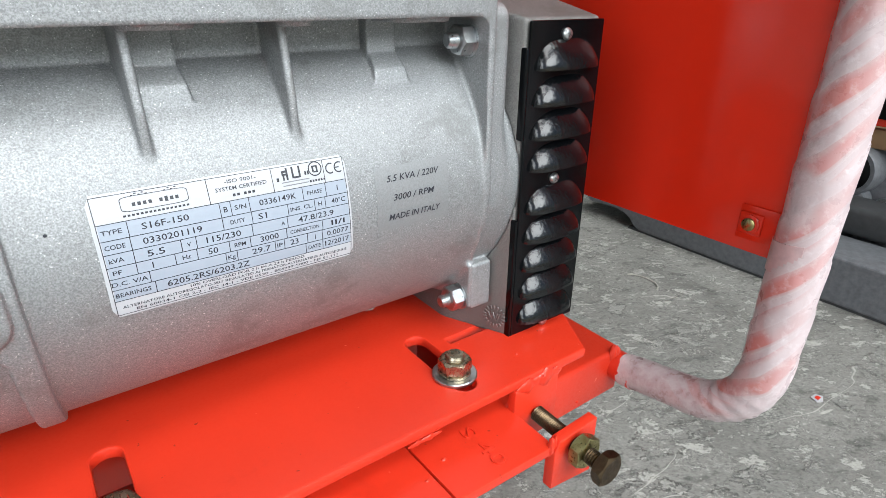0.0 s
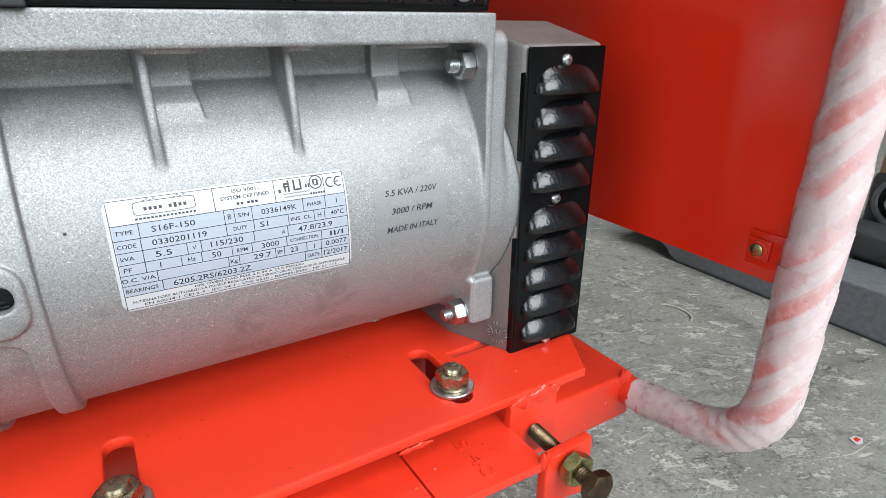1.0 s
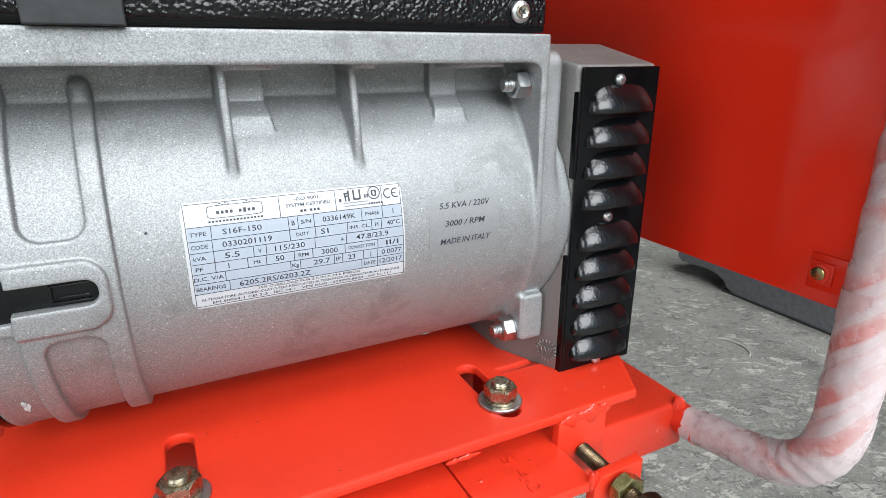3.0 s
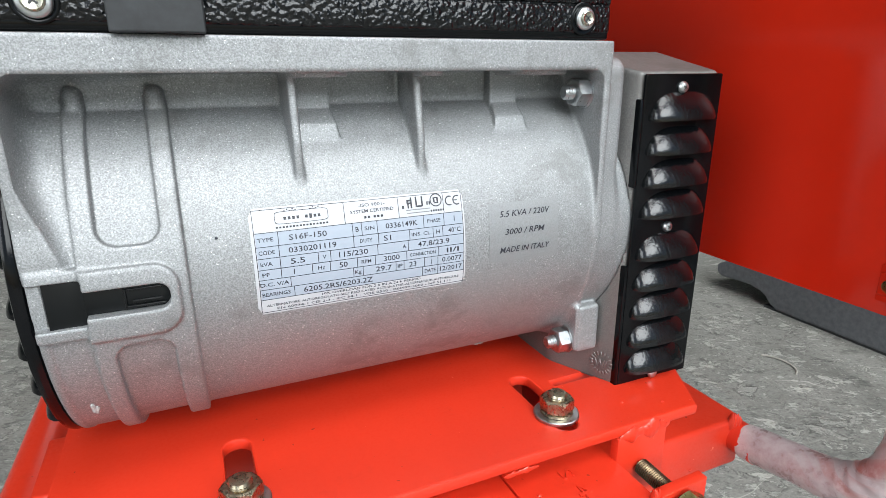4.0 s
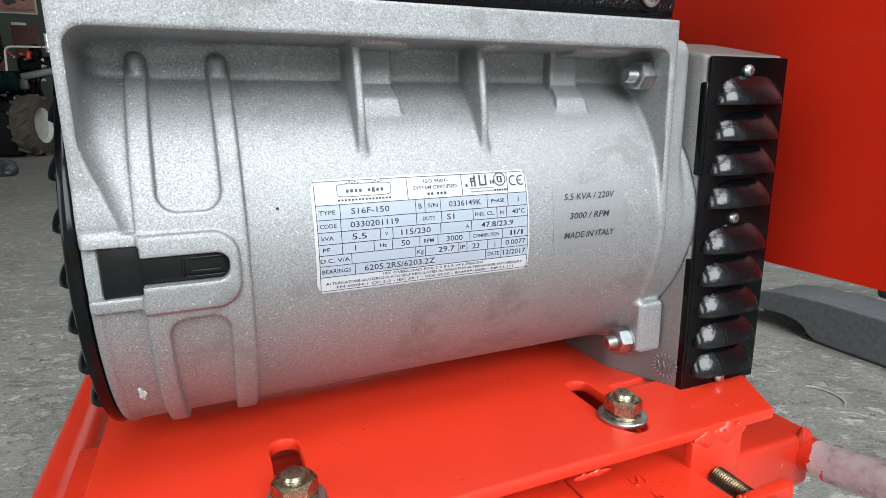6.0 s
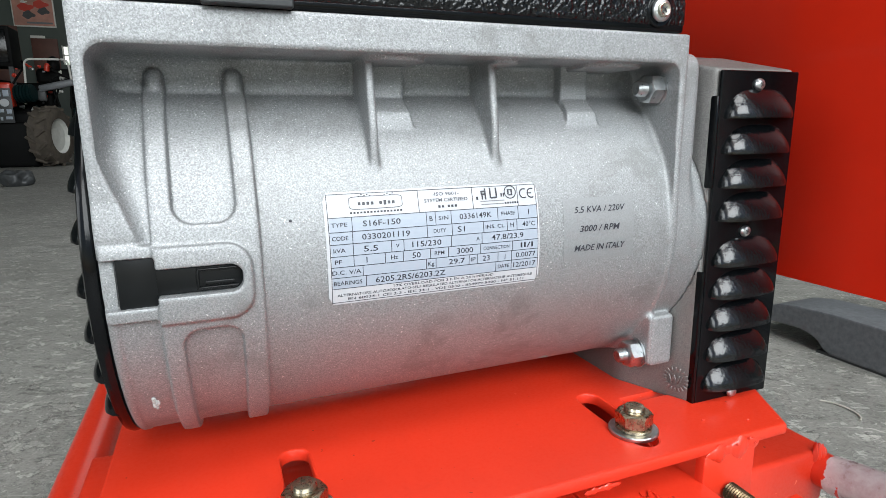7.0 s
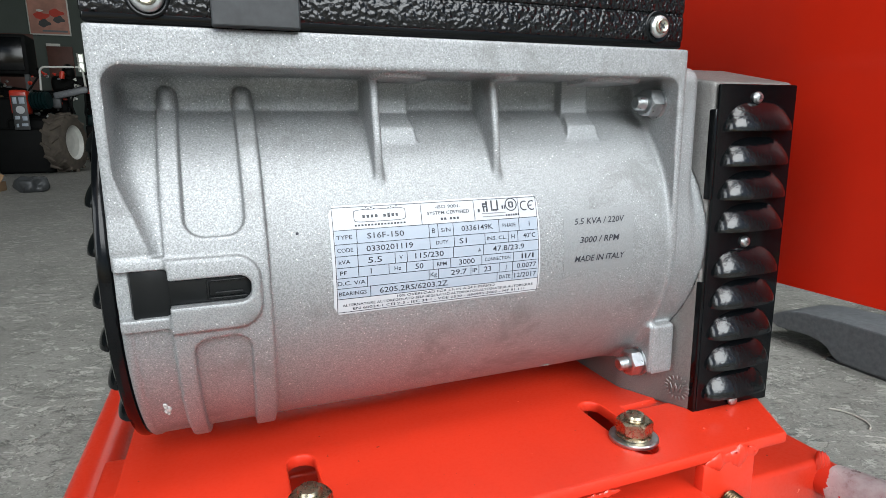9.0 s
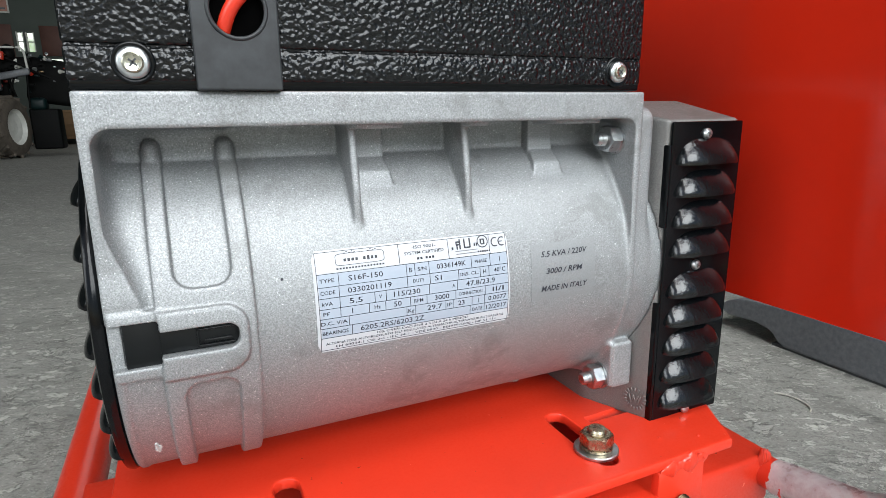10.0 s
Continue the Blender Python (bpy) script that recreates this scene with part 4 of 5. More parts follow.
# clamp bolts standing in the plate's slots
def clamp_bolt(x, y, turn):
    t = thing("clamp_bolt", "yellow passivated hexagon bolt with wide washer in the plate slot", "bolt", "bolts of the base plate", at=(x, y, 0))
    part("washer", lathe([(0.0002, 0.0152), (0.0008, 0.0155), (0.0022, 0.0155), (0.0028, 0.0148)], (0, 0, 0), (0, 0, 1), 40), ZINC, t, "wide zinc-plated washer")
    part("spring_washer", lathe([(0.0028, 0.0108), (0.0031, 0.0113), (0.0047, 0.0113), (0.0050, 0.0108)], (0, 0, 0), (0, 0, 1), 32), BRASSY, t)
    part("nut", hexagon(0.0094, 0.0116, (0, 0, 0.0048), (0, 0, 1), turn), BRASSY, t)
    part("stud", lathe([(0.0140, 0.0066), (0.0150, 0.0062), (0.0157, 0.0066), (0.0165, 0.0062), (0.0174, 0.0058), (0.0177, 0.0040)], (0, 0, 0), (0, 0, 1), 24), BRASSY, t)
    return t


clamp_bolt(0.2660, -0.0110, 0.15)
clamp_bolt(0.0605, -0.0125, 0.65)

# ---- red sheet panel behind the handle pipe ----
panel = thing("sheet_panel", "glossy red enamelled sheet panel bolted to the handle pipe", "panel", at=(0.5, 0.1, 0.06))
PREST = Matrix.Translation(-Vector(panel.location))
bm = box((0.5000, -0.1040, 0.0565), (0.5020, 0.4200, 0.6200), 0.0008)
add_box(bm, (0.5000, -0.1035, 0.0560), (0.5150, 0.4195, 0.0580), 0.0006)
part("sheet", bm, RED_SHEET, panel).matrix_parent_inverse = PREST
bk = part("bracket", box((0.4980, -0.1020, 0.0660), (0.5002, -0.0665, 0.0935), 0.0010), RED_SHEET, panel)
bk.matrix_parent_inverse = PREST
part("bracket_pad", box((0.4952, -0.0860, 0.0715), (0.4982, -0.0680, 0.0885), 0.0014, 3), RED_SHEET, bk)
part("bolt_washer", lathe([(0, 0.0074), (0.0010, 0.0074), (0.0014, 0.0066)], (0.4952, -0.0770, 0.0800), (-1, 0, 0), 28), RED_SHEET, bk)
part("bracket_bolt", lathe([(0, 0.0050), (0.0018, 0.0050), (0.0026, 0.0036)], (0.4942, -0.0770, 0.0800), (-1, 0, 0), 20), OLIVE, bk)

# ---- neighbouring machine on grey runners ----
def runner(x, name, label):
    ob = thing(name, label, "runner", "runners of the neighbouring machine", at=(x, 0, FLOOR_Z))
    side = [(-1.4, 0.004), (0.500, 0.004), (0.518, 0.012), (0.530, 0.026), (0.545, 0.034), (0.575, 0.040), (0.655, 0.036), (0.668, 0.044), (0.670, 0.062), (0.660, 0.070), (0.630, 0.083), (0.590, 0.090), (0.500, 0.095), (-1.4, 0.095)]
    part("beam", flat_mesh([side], 0.13, 0.004, Matrix(((0, 0, 1, 0.065), (1, 0, 0, 0), (0, 1, 0, 0), (0, 0, 0, 1)))), GREY_STEEL, ob)
    # dark strip for the shadow line between the raised beam and the floor
    part("shadow_strip", box((0.002, -1.4, 0.0), (0.128, 0.53, 0.006)), DARK_STEEL, ob)
    return ob


runner(1.23, "runner", "grey painted steel runner with a tapered end on the floor")

# litter on the floor
scrap = thing("paper_scrap", "small torn red and white paper scrap on the floor", "scrap", at=(0.915, -0.048, FLOOR_Z))
part("paper", flat_mesh([[(-0.011, -0.004), (-0.002, -0.008), (0.010, -0.003), (0.006, 0.006), (-0.006, 0.007)]], 0.0012, 0.0, Matrix.Translation((0, 0, 0.0012))), LABEL_WHITE, scrap)
part("print", flat_mesh([[(-0.006, -0.003), (0.004, -0.003), (0.003, 0.003), (-0.004, 0.003)]], 0.0006, 0.0, Matrix.Translation((0, 0, 0.0022))), RED, scrap)
PALE_STRAW = make_plain("pale_dry_straw", (0.42, 0.40, 0.35), 0.7, 0, 60, 0.15)
stalk = thing("dry_stalk", "thin curved dry stalk lying on the floor", "stalk", at=(1.003, 0.330, FLOOR_Z))
part("stem", sweep([Vector((0.030 * math.cos(a), 0.040 * math.sin(a), 0.0025)) for a in (k * 0.12 - 1.4 for k in range(22))], 0.0014, 8), PALE_STRAW, stalk)


# ---- lettering on the alternator ----
LX0, LX1 = 0.0811, 0.2032
LS0, LS1 = -0.0201, 0.0378


def label_at(u, w):
    return LX0 + (LX1 - LX0) * u, LS1 + (LS0 - LS1) * w


def curved_sheet(x0, x1, s0, s1, r, lift, thick, steps=14):
    bm = bmesh.new()
    rows = []
    for k in range(steps + 1):
        q = k / steps
        s = s0 + (s1 - s0) * q
        inset = 0.0
        for edge in (s - s0, s1 - s):
            if edge < r:
                inset = max(inset, r - math.sqrt(max(r * r - (r - edge) ** 2, 0)))
        rows.append([bm.verts.new((x, s, z)) for x in (x0 + inset, x1 - inset) for z in (thick, 0)])
    for a, b in zip(rows, rows[1:]):
        for i, j in ((0, 2), (2, 3), (3, 1), (1, 0)):
            bm.faces.new((a[i], a[j], b[j], b[i]))
    bmesh.ops.recalc_face_normals(bm, faces=bm.faces)
    me = bpy.data.meshes.new("sheet")
    bm.to_mesh(me)
    bm.free()
    return barrel_map(me, lift)


label = under(part("data_label", curved_sheet(LX0, LX1, LS0, LS1, 0.0022, 0.00015, 0.00030), LABEL_WHITE, alternator, "white and pale blue printed data label", smooth=False))
xa, sa = label_at(0.018, 0.225)
xb, sb = label_at(0.988, 0.85)
part("blue_field", curved_sheet(xa, xb, sb, sa, 0.0001, 0.00045, 0.00006), LABEL_BLUE, label, smooth=False).matrix_parent_inverse = Matrix()

ROWS_V = (0.02, 0.225, 0.35, 0.456, 0.56, 0.655, 0.75, 0.85, 0.98)
BARS = ((0, (0.41, 0.667, 0.895)), (1, (0.112, 0.44, 0.482, 0.556, 0.785, 0.89)), (2, (0.11, 0.44, 0.557, 0.71, 0.83, 0.88)),
        (3, (0.11, 0.275, 0.33, 0.55, 0.70)), (4, (0.11, 0.245, 0.325, 0.45, 0.535, 0.69, 0.855)), (5, (0.147, 0.43, 0.475, 0.635, 0.675, 0.78, 0.85)),
        (6, (0.16, 0.77, 0.85)))
LIFT = 0.00070


def strip(bm, x0, x1, s0, s1):
    n = max(1, int((s1 - s0) / 0.003))
    for k in range(n):
        a, b = s0 + (s1 - s0) * k / n, s0 + (s1 - s0) * (k + 1) / n
        bm.faces.new([bm.verts.new(p) for p in ((x0, a, 0), (x1, a, 0), (x1, b, 0), (x0, b, 0))])


bm = bmesh.new()
half = 0.00016
for w in ROWS_V:
    x0, s = label_at(0.014, w)
    x1, _ = label_at(0.990, w)
    strip(bm, x0, x1, s - half, s + half)
for row, places in BARS:
    for u in places:
        x, s1 = label_at(u, ROWS_V[row])
        _, s0 = label_at(u, ROWS_V[row + 1])
        strip(bm, x - half, x + half, s0, s1)
for u in (0.014, 0.990):
    x, s1 = label_at(u, 0.02)
    _, s0 = label_at(u, 0.98)
    strip(bm, x - half, x + half, s0, s1)
me = bpy.data.meshes.new("ruling")
bm.to_mesh(me)
bm.free()
part("ruling", barrel_map(me, LIFT), INK, label, smooth=False)

WRITING = (("TYPE", 0.058, 1, 0.0021, 0.068), ("S16F-150", 0.24, 1, 0.0029, 0.165), ("B", 0.461, 1, 0.0026, 0), ("S/N", 0.519, 1, 0.0021, 0.046),
           ("0336149K", 0.675, 1, 0.0029, 0.158), ("PHASE", 0.838, 1, 0.0020, 0.068), ("1", 0.945, 1, 0.0028, 0),
           ("CODE", 0.058, 2, 0.0021, 0.068), ("0330201119", 0.255, 2, 0.0029, 0.21), ("DUTY", 0.498, 2, 0.0020, 0.058), ("S1", 0.60, 2, 0.0029, 0.036),
           ("INS. CL.", 0.77, 2, 0.0020, 0.100), ("H", 0.855, 2, 0.0024, 0), ("40°C", 0.942, 2, 0.0026, 0.066),
           ("kVA", 0.052, 3, 0.0021, 0.05), ("5.5", 0.185, 3, 0.0029, 0.062), ("V", 0.302, 3, 0.0020, 0), ("115/230", 0.435, 3, 0.0029, 0.135),
           ("A", 0.68, 3, 0.0020, 0), ("47.8/23.9", 0.83, 3, 0.0029, 0.165),
           ("PF", 0.045, 4, 0.0021, 0.03), ("1", 0.165, 4, 0.0029, 0), ("Hz", 0.285, 4, 0.0022, 0.03), ("50", 0.385, 4, 0.0029, 0.038), ("RPM", 0.492, 4, 0.0021, 0.046),
           ("3000", 0.615, 4, 0.0029, 0.078), ("CONNECTION", 0.772, 4, 0.0019, 0.132), ("II/I", 0.93, 4, 0.0028, 0.065),
           ("D.C. V/A", 0.078, 5, 0.0021, 0.122), ("Kg", 0.452, 5, 0.0022, 0.03), ("29.7", 0.575, 5, 0.0029, 0.078), ("IP", 0.655, 5, 0.0022, 0.024),
           ("23", 0.72, 5, 0.0029, 0.036), ("J", 0.815, 5, 0.0021, 0), ("0.0077", 0.925, 5, 0.0028, 0.105),
           ("BEARINGS", 0.082, 6, 0.0021, 0.120), ("6205.2RS/6203.2Z", 0.36, 6, 0.0030, 0.32), ("DATE", 0.81, 6, 0.0021, 0.058), ("12/2017", 0.92, 6, 0.0028, 0.118))
for text, u, row, high, wide in WRITING:
    x, s = label_at(u, (ROWS_V[row] + ROWS_V[row + 1]) / 2)
    part("lettering", barrel_map(text_mesh(text, x, s, high, wide * (LX1 - LX0)), LIFT), INK, label, smooth=False)
for text, u, w, high, wide in (("10% OVERLOAD FOR 2 h IN A 24 h PERIOD", 0.52, 0.875, 0.0014, 0.48), ("ALTERNATORE AUTOREGOLATO-SELF REGULATED ALTERNATOR-ALTERNATEUR AUTOREGULE", 0.5, 0.913, 0.0014, 0.93),
                               ("EN 60034-1 CEI 2-3 - IEC 34-1 - VDE 0530 - BS4999-5000 - NF 51.111", 0.5, 0.952, 0.0014, 0.84),
                               ("-ISO 9001-", 0.54, 0.065, 0.0018, 0.125), ("SYSTEM CERTIFIED", 0.54, 0.122, 0.0018, 0.205)):
    x, s = label_at(u, w)
    part("lettering", barrel_map(text_mesh(text, x, s, high, wide * (LX1 - LX0)), LIFT), INK, label, smooth=False)


def ring_band(x, s, rx, ry, line, a0=0, a1=360, steps=40, power=2.0):
    """A flat ring, or a piece of one, of that line's width; a higher power squares it."""
    bm = bmesh.new()
    last = None
    for k in range(steps + 1):
        a = radians(a0 + (a1 - a0) * k / steps)
        c, n = math.cos(a), math.sin(a)
        c, n = math.copysign(abs(c) ** (2 / power), c), math.copysign(abs(n) ** (2 / power), n)
        pair = [bm.verts.new((x + c * rx, s + n * ry, 0)), bm.verts.new((x + c * (rx - line), s + n * (ry - line), 0))]
        if last:
            bm.faces.new((last[1], last[0], pair[0], pair[1]))
        last = pair
    me = bpy.data.meshes.new("ring")
    bm.to_mesh(me)
    bm.free()
    return barrel_map(me, LIFT)


def bars(items):
    bm = bmesh.new()
    for u, w, wide, high in items:
        x, s = label_at(u, w)
        strip(bm, x - wide / 2, x + wide / 2, s - high / 2, s + high / 2)
    me = bpy.data.meshes.new("bars")
    bm.to_mesh(me)
    bm.free()
    return barrel_map(me, LIFT)


x, s = label_at(0.222, 0.105)
part("maker_mark", ring_band(x, s, 0.0142, 0.0034, 0.0003, power=7), INK, label, smooth=False)
part("maker_mark", bars([(0.150 + 0.0185 * k, 0.112, 0.0014, 0.0016 if k not in (4, 6) else 0.0024) for k in range(9) if k != 4]), INK, label, smooth=False)
part("maker_mark", bars([(0.150 + 0.012 * k, 0.045 - 0.012 * (k % 2), 0.0009, 0.0005) for k in range(5)] + [(0.262 + 0.012 * k, 0.045 - 0.012 * (k % 2), 0.0009, 0.0005) for k in range(4)]), INK, label, smooth=False)
part("address_bar", bars([(0.112 + 0.0145 * k, 0.190, 0.0011, 0.0009) for k in range(16)]), INK, label, smooth=False)
part("address_bar", bars([(0.505 + 0.017 * k, 0.182, 0.0013, 0.0013) for k in (0, 1, 2.6, 3.6, 4.6)]), INK, label, smooth=False)
PALE_INK = make_plain("faded_ink", (0.20, 0.205, 0.22), 0.4, 0, 15, 0.1)
part("address_bar", bars([(0.765, 0.160, 0.0150, 0.0005), (0.765, 0.190, 0.0140, 0.0005)]), PALE_INK, label, smooth=False)
part("address_bar", bars([(0.830 + 0.0125 * k, 0.188, 0.0010, 0.0011) for k in range(6)]), INK, label, smooth=False)
part("approval_mark", bars([(0.722, 0.066, 0.0030, 0.0011), (0.722, 0.092, 0.0030, 0.0010), (0.732, 0.090, 0.0010, 0.0062), (0.713, 0.075, 0.0009, 0.0020), (0.716, 0.120, 0.0009, 0.0026),
                            (0.757, 0.085, 0.0010, 0.0058), (0.787, 0.085, 0.0010, 0.0058), (0.772, 0.130, 0.0030, 0.0010), (0.690, 0.128, 0.0012, 0.0018), (0.812, 0.108, 0.0009, 0.0020), (0.824, 0.108, 0.0009, 0.0020)]), INK, label, smooth=False)
x, s = label_at(0.858, 0.085)
part("approval_mark", ring_band(x, s, 0.0038, 0.0038, 0.0006), INK, label, smooth=False)
part("approval_mark", bars([(0.848, 0.082, 0.0010, 0.0030), (0.866, 0.088, 0.0010, 0.0034), (0.858, 0.062, 0.0022, 0.0007), (0.858, 0.112, 0.0022, 0.0007)]), INK, label, smooth=False)
x, s = label_at(0.928, 0.105)
part("conformity_mark", ring_band(x, s, 0.0028, 0.0029, 0.0007, 60, 300), INK, label, smooth=False)
x, s = label_at(0.968, 0.105)
part("conformity_mark", ring_band(x, s, 0.0028, 0.0029, 0.0007, 60, 300), INK, label, smooth=False)
part("conformity_mark", bars([(0.960, 0.105, 0.0022, 0.0006)]), INK, label, smooth=False)

SS = lambda z: R * math.asin((z - CZ) / R)
sticker = under(part("film_sticker", curved_sheet(0.2198, 0.2702, SS(0.1115), SS(0.1487), 0.0004, 0.0001, 0.00015), FILM, alternator, "thin clear film sticker with black lettering", smooth=False))
for text, x, z, wide in (("5.5 KVA / 220V", 0.2454, 0.1419, 0.0364), ("3000 / RPM", 0.2450, 0.1307, 0.0288), ("MADE IN ITALY", 0.2454, 0.1192, 0.0366)):
    part("lettering", barrel_map(text_mesh(text, x, SS(z), 0.0036, wide, 0.22, 0.011), 0.0006), INK, sticker, smooth=False)

# chips and specks on the casing
rnd = random.Random(12)
for x, z, sx, sz in ((-0.0052, 0.0550, 0.0019, 0.0040), (0.2388, 0.0300, 0.0034, 0.0008)):
    bm = bmesh.new()
    for k in range(9):
        q = k / 4 - 1
        zz = z + q * sz * (1 if sz > sx else 0)
        p = on_barrel(x + (q * sx if sx > sz else 0) + rnd.uniform(-1, 1) * min(sx, sz) * 0.5, zz, 0.0004)
        girth = min(sx, sz) * rnd.uniform(0.55, 1.0) * (1 - 0.5 * abs(q))
        bmesh.ops.create_icosphere(bm, subdivisions=2, radius=1.0, matrix=Matrix.Translation(p) @ Matrix.Diagonal((girth, 0.0007, girth * 1.1, 1)))
    under(part("chip", bm, BARE, alternator, "bare chipped spot in the silver paint"))
bm = bmesh.new()
bmesh.ops.create_icosphere(bm, subdivisions=2, radius=1.0, matrix=Matrix.Translation(on_barrel(0.0648, 0.1467)) @ Matrix.Diagonal((0.0008, 0.0004, 0.0008, 1)))
under(part("speck", bm, INK, alternator, "dark paint speck"))

TRACTOR_BLACK = make_plain("near_black_iron", (0.003, 0.0033, 0.0033), 0.6, 0, 6, 0.3, gloss=0.12)
# ---- neighbouring machine: its engine on the runner ----
engine = thing("diesel_engine", "grey horizontal diesel engine with caps and a filler plug", "engine", at=(1.5, 0.1, FLOOR_Z))
EREST = Matrix.Translation(-Vector(engine.location))
for name, bm, mat, lab in (
        ("block", box((1.52, -0.50, -0.285), (1.95, 0.26, -0.060), 0.02, 3), GREY_STEEL, ""),
        ("sump", box((1.50, -0.45, -0.29), (1.90, 0.20, -0.22), 0.012, 3), GREY_STEEL, ""),
        ("filler_neck", lathe([(0, 0.055), (0.05, 0.055), (0.055, 0.052), (0.055, 0.044), (0.02, 0.042)], (1.53, 0.175, -0.110), (-1, 0.1, 0), 36), GREY_STEEL, "grey round neck with a dark opening"),
        ("hub", lathe([(0, 0.017), (0.03, 0.017), (0.034, 0.012)], (1.487, 0.180, -0.110), (-1, 0.1, 0), 24), ZINC, ""),
        ("opening", lathe([(0, 0.043), (0.002, 0.043)], (1.487, 0.180, -0.110), (-1, 0.1, 0), 32), PLASTIC, ""),
        ("round_cover", lathe([(0, 0.036), (0.035, 0.036), (0.038, 0.030)], (1.52, 0.165, -0.180), (-1, 0.1, 0), 32), GREY_STEEL, ""),
        ("filler_plug", lathe([(0, 0.034), (0.03, 0.034), (0.034, 0.028)], (1.52, 0.095, -0.190), (-1, 0, 0.1), 28), ZINC, "aluminium filler plug"),
        ("plug_grip", box((1.470, 0.070, -0.197), (1.492, 0.120, -0.183), 0.003), ZINC, ""),
        ("drain_bolt", hexagon(0.014, 0.015, (1.502, 0.100, -0.272), (-1, 0, 0)), ZINC, ""),
        ("top_shelf", box((1.50, -0.5, -0.060), (1.95, 0.24, -0.020), 0.004), CARDBOARD, "brown wooden packing slat"),
        ("guard_rail", box((1.49, -0.5, -0.012), (1.52, 0.22, 0.010), 0.003), RED_SHEET, "red guard rail"),
        ("guard_rail", box((1.49, -0.5, 0.060), (1.52, 0.22, 0.085), 0.003), RED_SHEET, "red guard rail"),
        ("guard_post", box((1.49, 0.19, 0.010), (1.52, 0.21, 0.060), 0.003), RED_SHEET, "red guard post")):
    part(name, bm, mat, engine, lab).matrix_parent_inverse = EREST
part("guard_plate", box((1.484, -0.3, 0.004), (1.490, 0.205, 0.058), 0.001), TRACTOR_BLACK, engine, "black plate with pale marks").matrix_parent_inverse = EREST
for y, z, w, h in ((0.185, 0.040, 0.010, 0.020), (0.165, 0.040, 0.012, 0.020), (0.175, 0.016, 0.034, 0.010), (0.130, 0.030, 0.030, 0.012)):
    part("mark_bar", box((1.482, y - w / 2, z - h / 2), (1.484, y + w / 2, z + h / 2)), PALE, engine).matrix_parent_inverse = EREST
for y in (0.10, -0.05, -0.20):
    part("bed_foot", box((1.36, y - 0.03, FLOOR_Z), (1.52, y + 0.03, -0.24), 0.004), DARK_STEEL, engine).matrix_parent_inverse = EREST
part("skid", box((1.36, -0.6, -0.208), (1.46, 0.47, -0.150), 0.012, 3), DARK_STEEL, engine, "dark grey skid above the runner").matrix_parent_inverse = EREST
dr = thing("trolley_wheel", "grey trolley wheel standing behind the red panel", "wheel", at=(1.95, 1.38, FLOOR_Z))
part("tyre", lathe([(-0.03, 0.10), (-0.025, 0.12), (0.025, 0.12), (0.03, 0.10)], (0, 0, 0.12), (1, 0.4, 0), 36), TYRE, dr)
part("hub", lathe([(-0.032, 0.07), (0.032, 0.07)], (0, 0, 0.12), (1, 0.4, 0), 28), GREY_STEEL, dr)

# ---- far end of the hall: two-wheel tractors, cabinet, poster, packing ----
AXIS = Vector((0.966, -0.26, 0)).normalized()


def lug_wheel(name, parent, centre, radius, wide):
    """A tractor wheel with chevron lugs and a dished pale rim."""
    turn = Matrix.Translation(centre) @ AXIS.to_track_quat("X", "Z").to_matrix().to_4x4()
    r, h = radius, wide / 2
    bm = lathe([(-h, r * 0.58), (-h * 1.02, r * 0.80), (-h * 0.85, r * 0.92), (0, r * 0.95), (h * 0.85, r * 0.92), (h * 1.02, r * 0.80), (h, r * 0.58), (0, r * 0.55)], (0, 0, 0), (1, 0, 0), 48)
    bm.transform(turn)
    tyre = part(name, bm, TYRE, parent)
    for k in range(14):
        for side in (-1, 1):
            a = 2 * math.pi * (k + 0.25 * side) / 14
            m = turn @ Matrix.Rotation(a, 4, "X") @ Matrix.Translation((side * h * 0.50, 0, r * 0.945)) @ Matrix.Rotation(radians(38 * side), 4, "Z")
            part("lug", box((-h * 0.58, -r * 0.045, -r * 0.05), (h * 0.58, r * 0.045, r * 0.055), r * 0.015, 1, m), TYRE, tyre)
    bm = lathe([(h * 0.35, 0.05), (h * 0.35, r * 0.20), (h * 0.55, r * 0.30), (h * 0.60, r * 0.50), (h * 0.96, r * 0.575), (h * 0.98, r * 0.60), (h * 0.5, r * 0.60)], (0, 0, 0), (1, 0, 0), 40)
    bm.transform(turn)
    part("rim", bm, PALE, tyre, "pale painted rim")


TEAL = make_plain("dark_teal_paint", (0.002, 0.013, 0.014), 0.45, 0, 8, 0.2, gloss=0.25)
ORANGE = make_paint("orange_red_enamel", (0.55, 0.035, 0.015), (0.45, 0.03, 0.012), 0.3, 0.3)


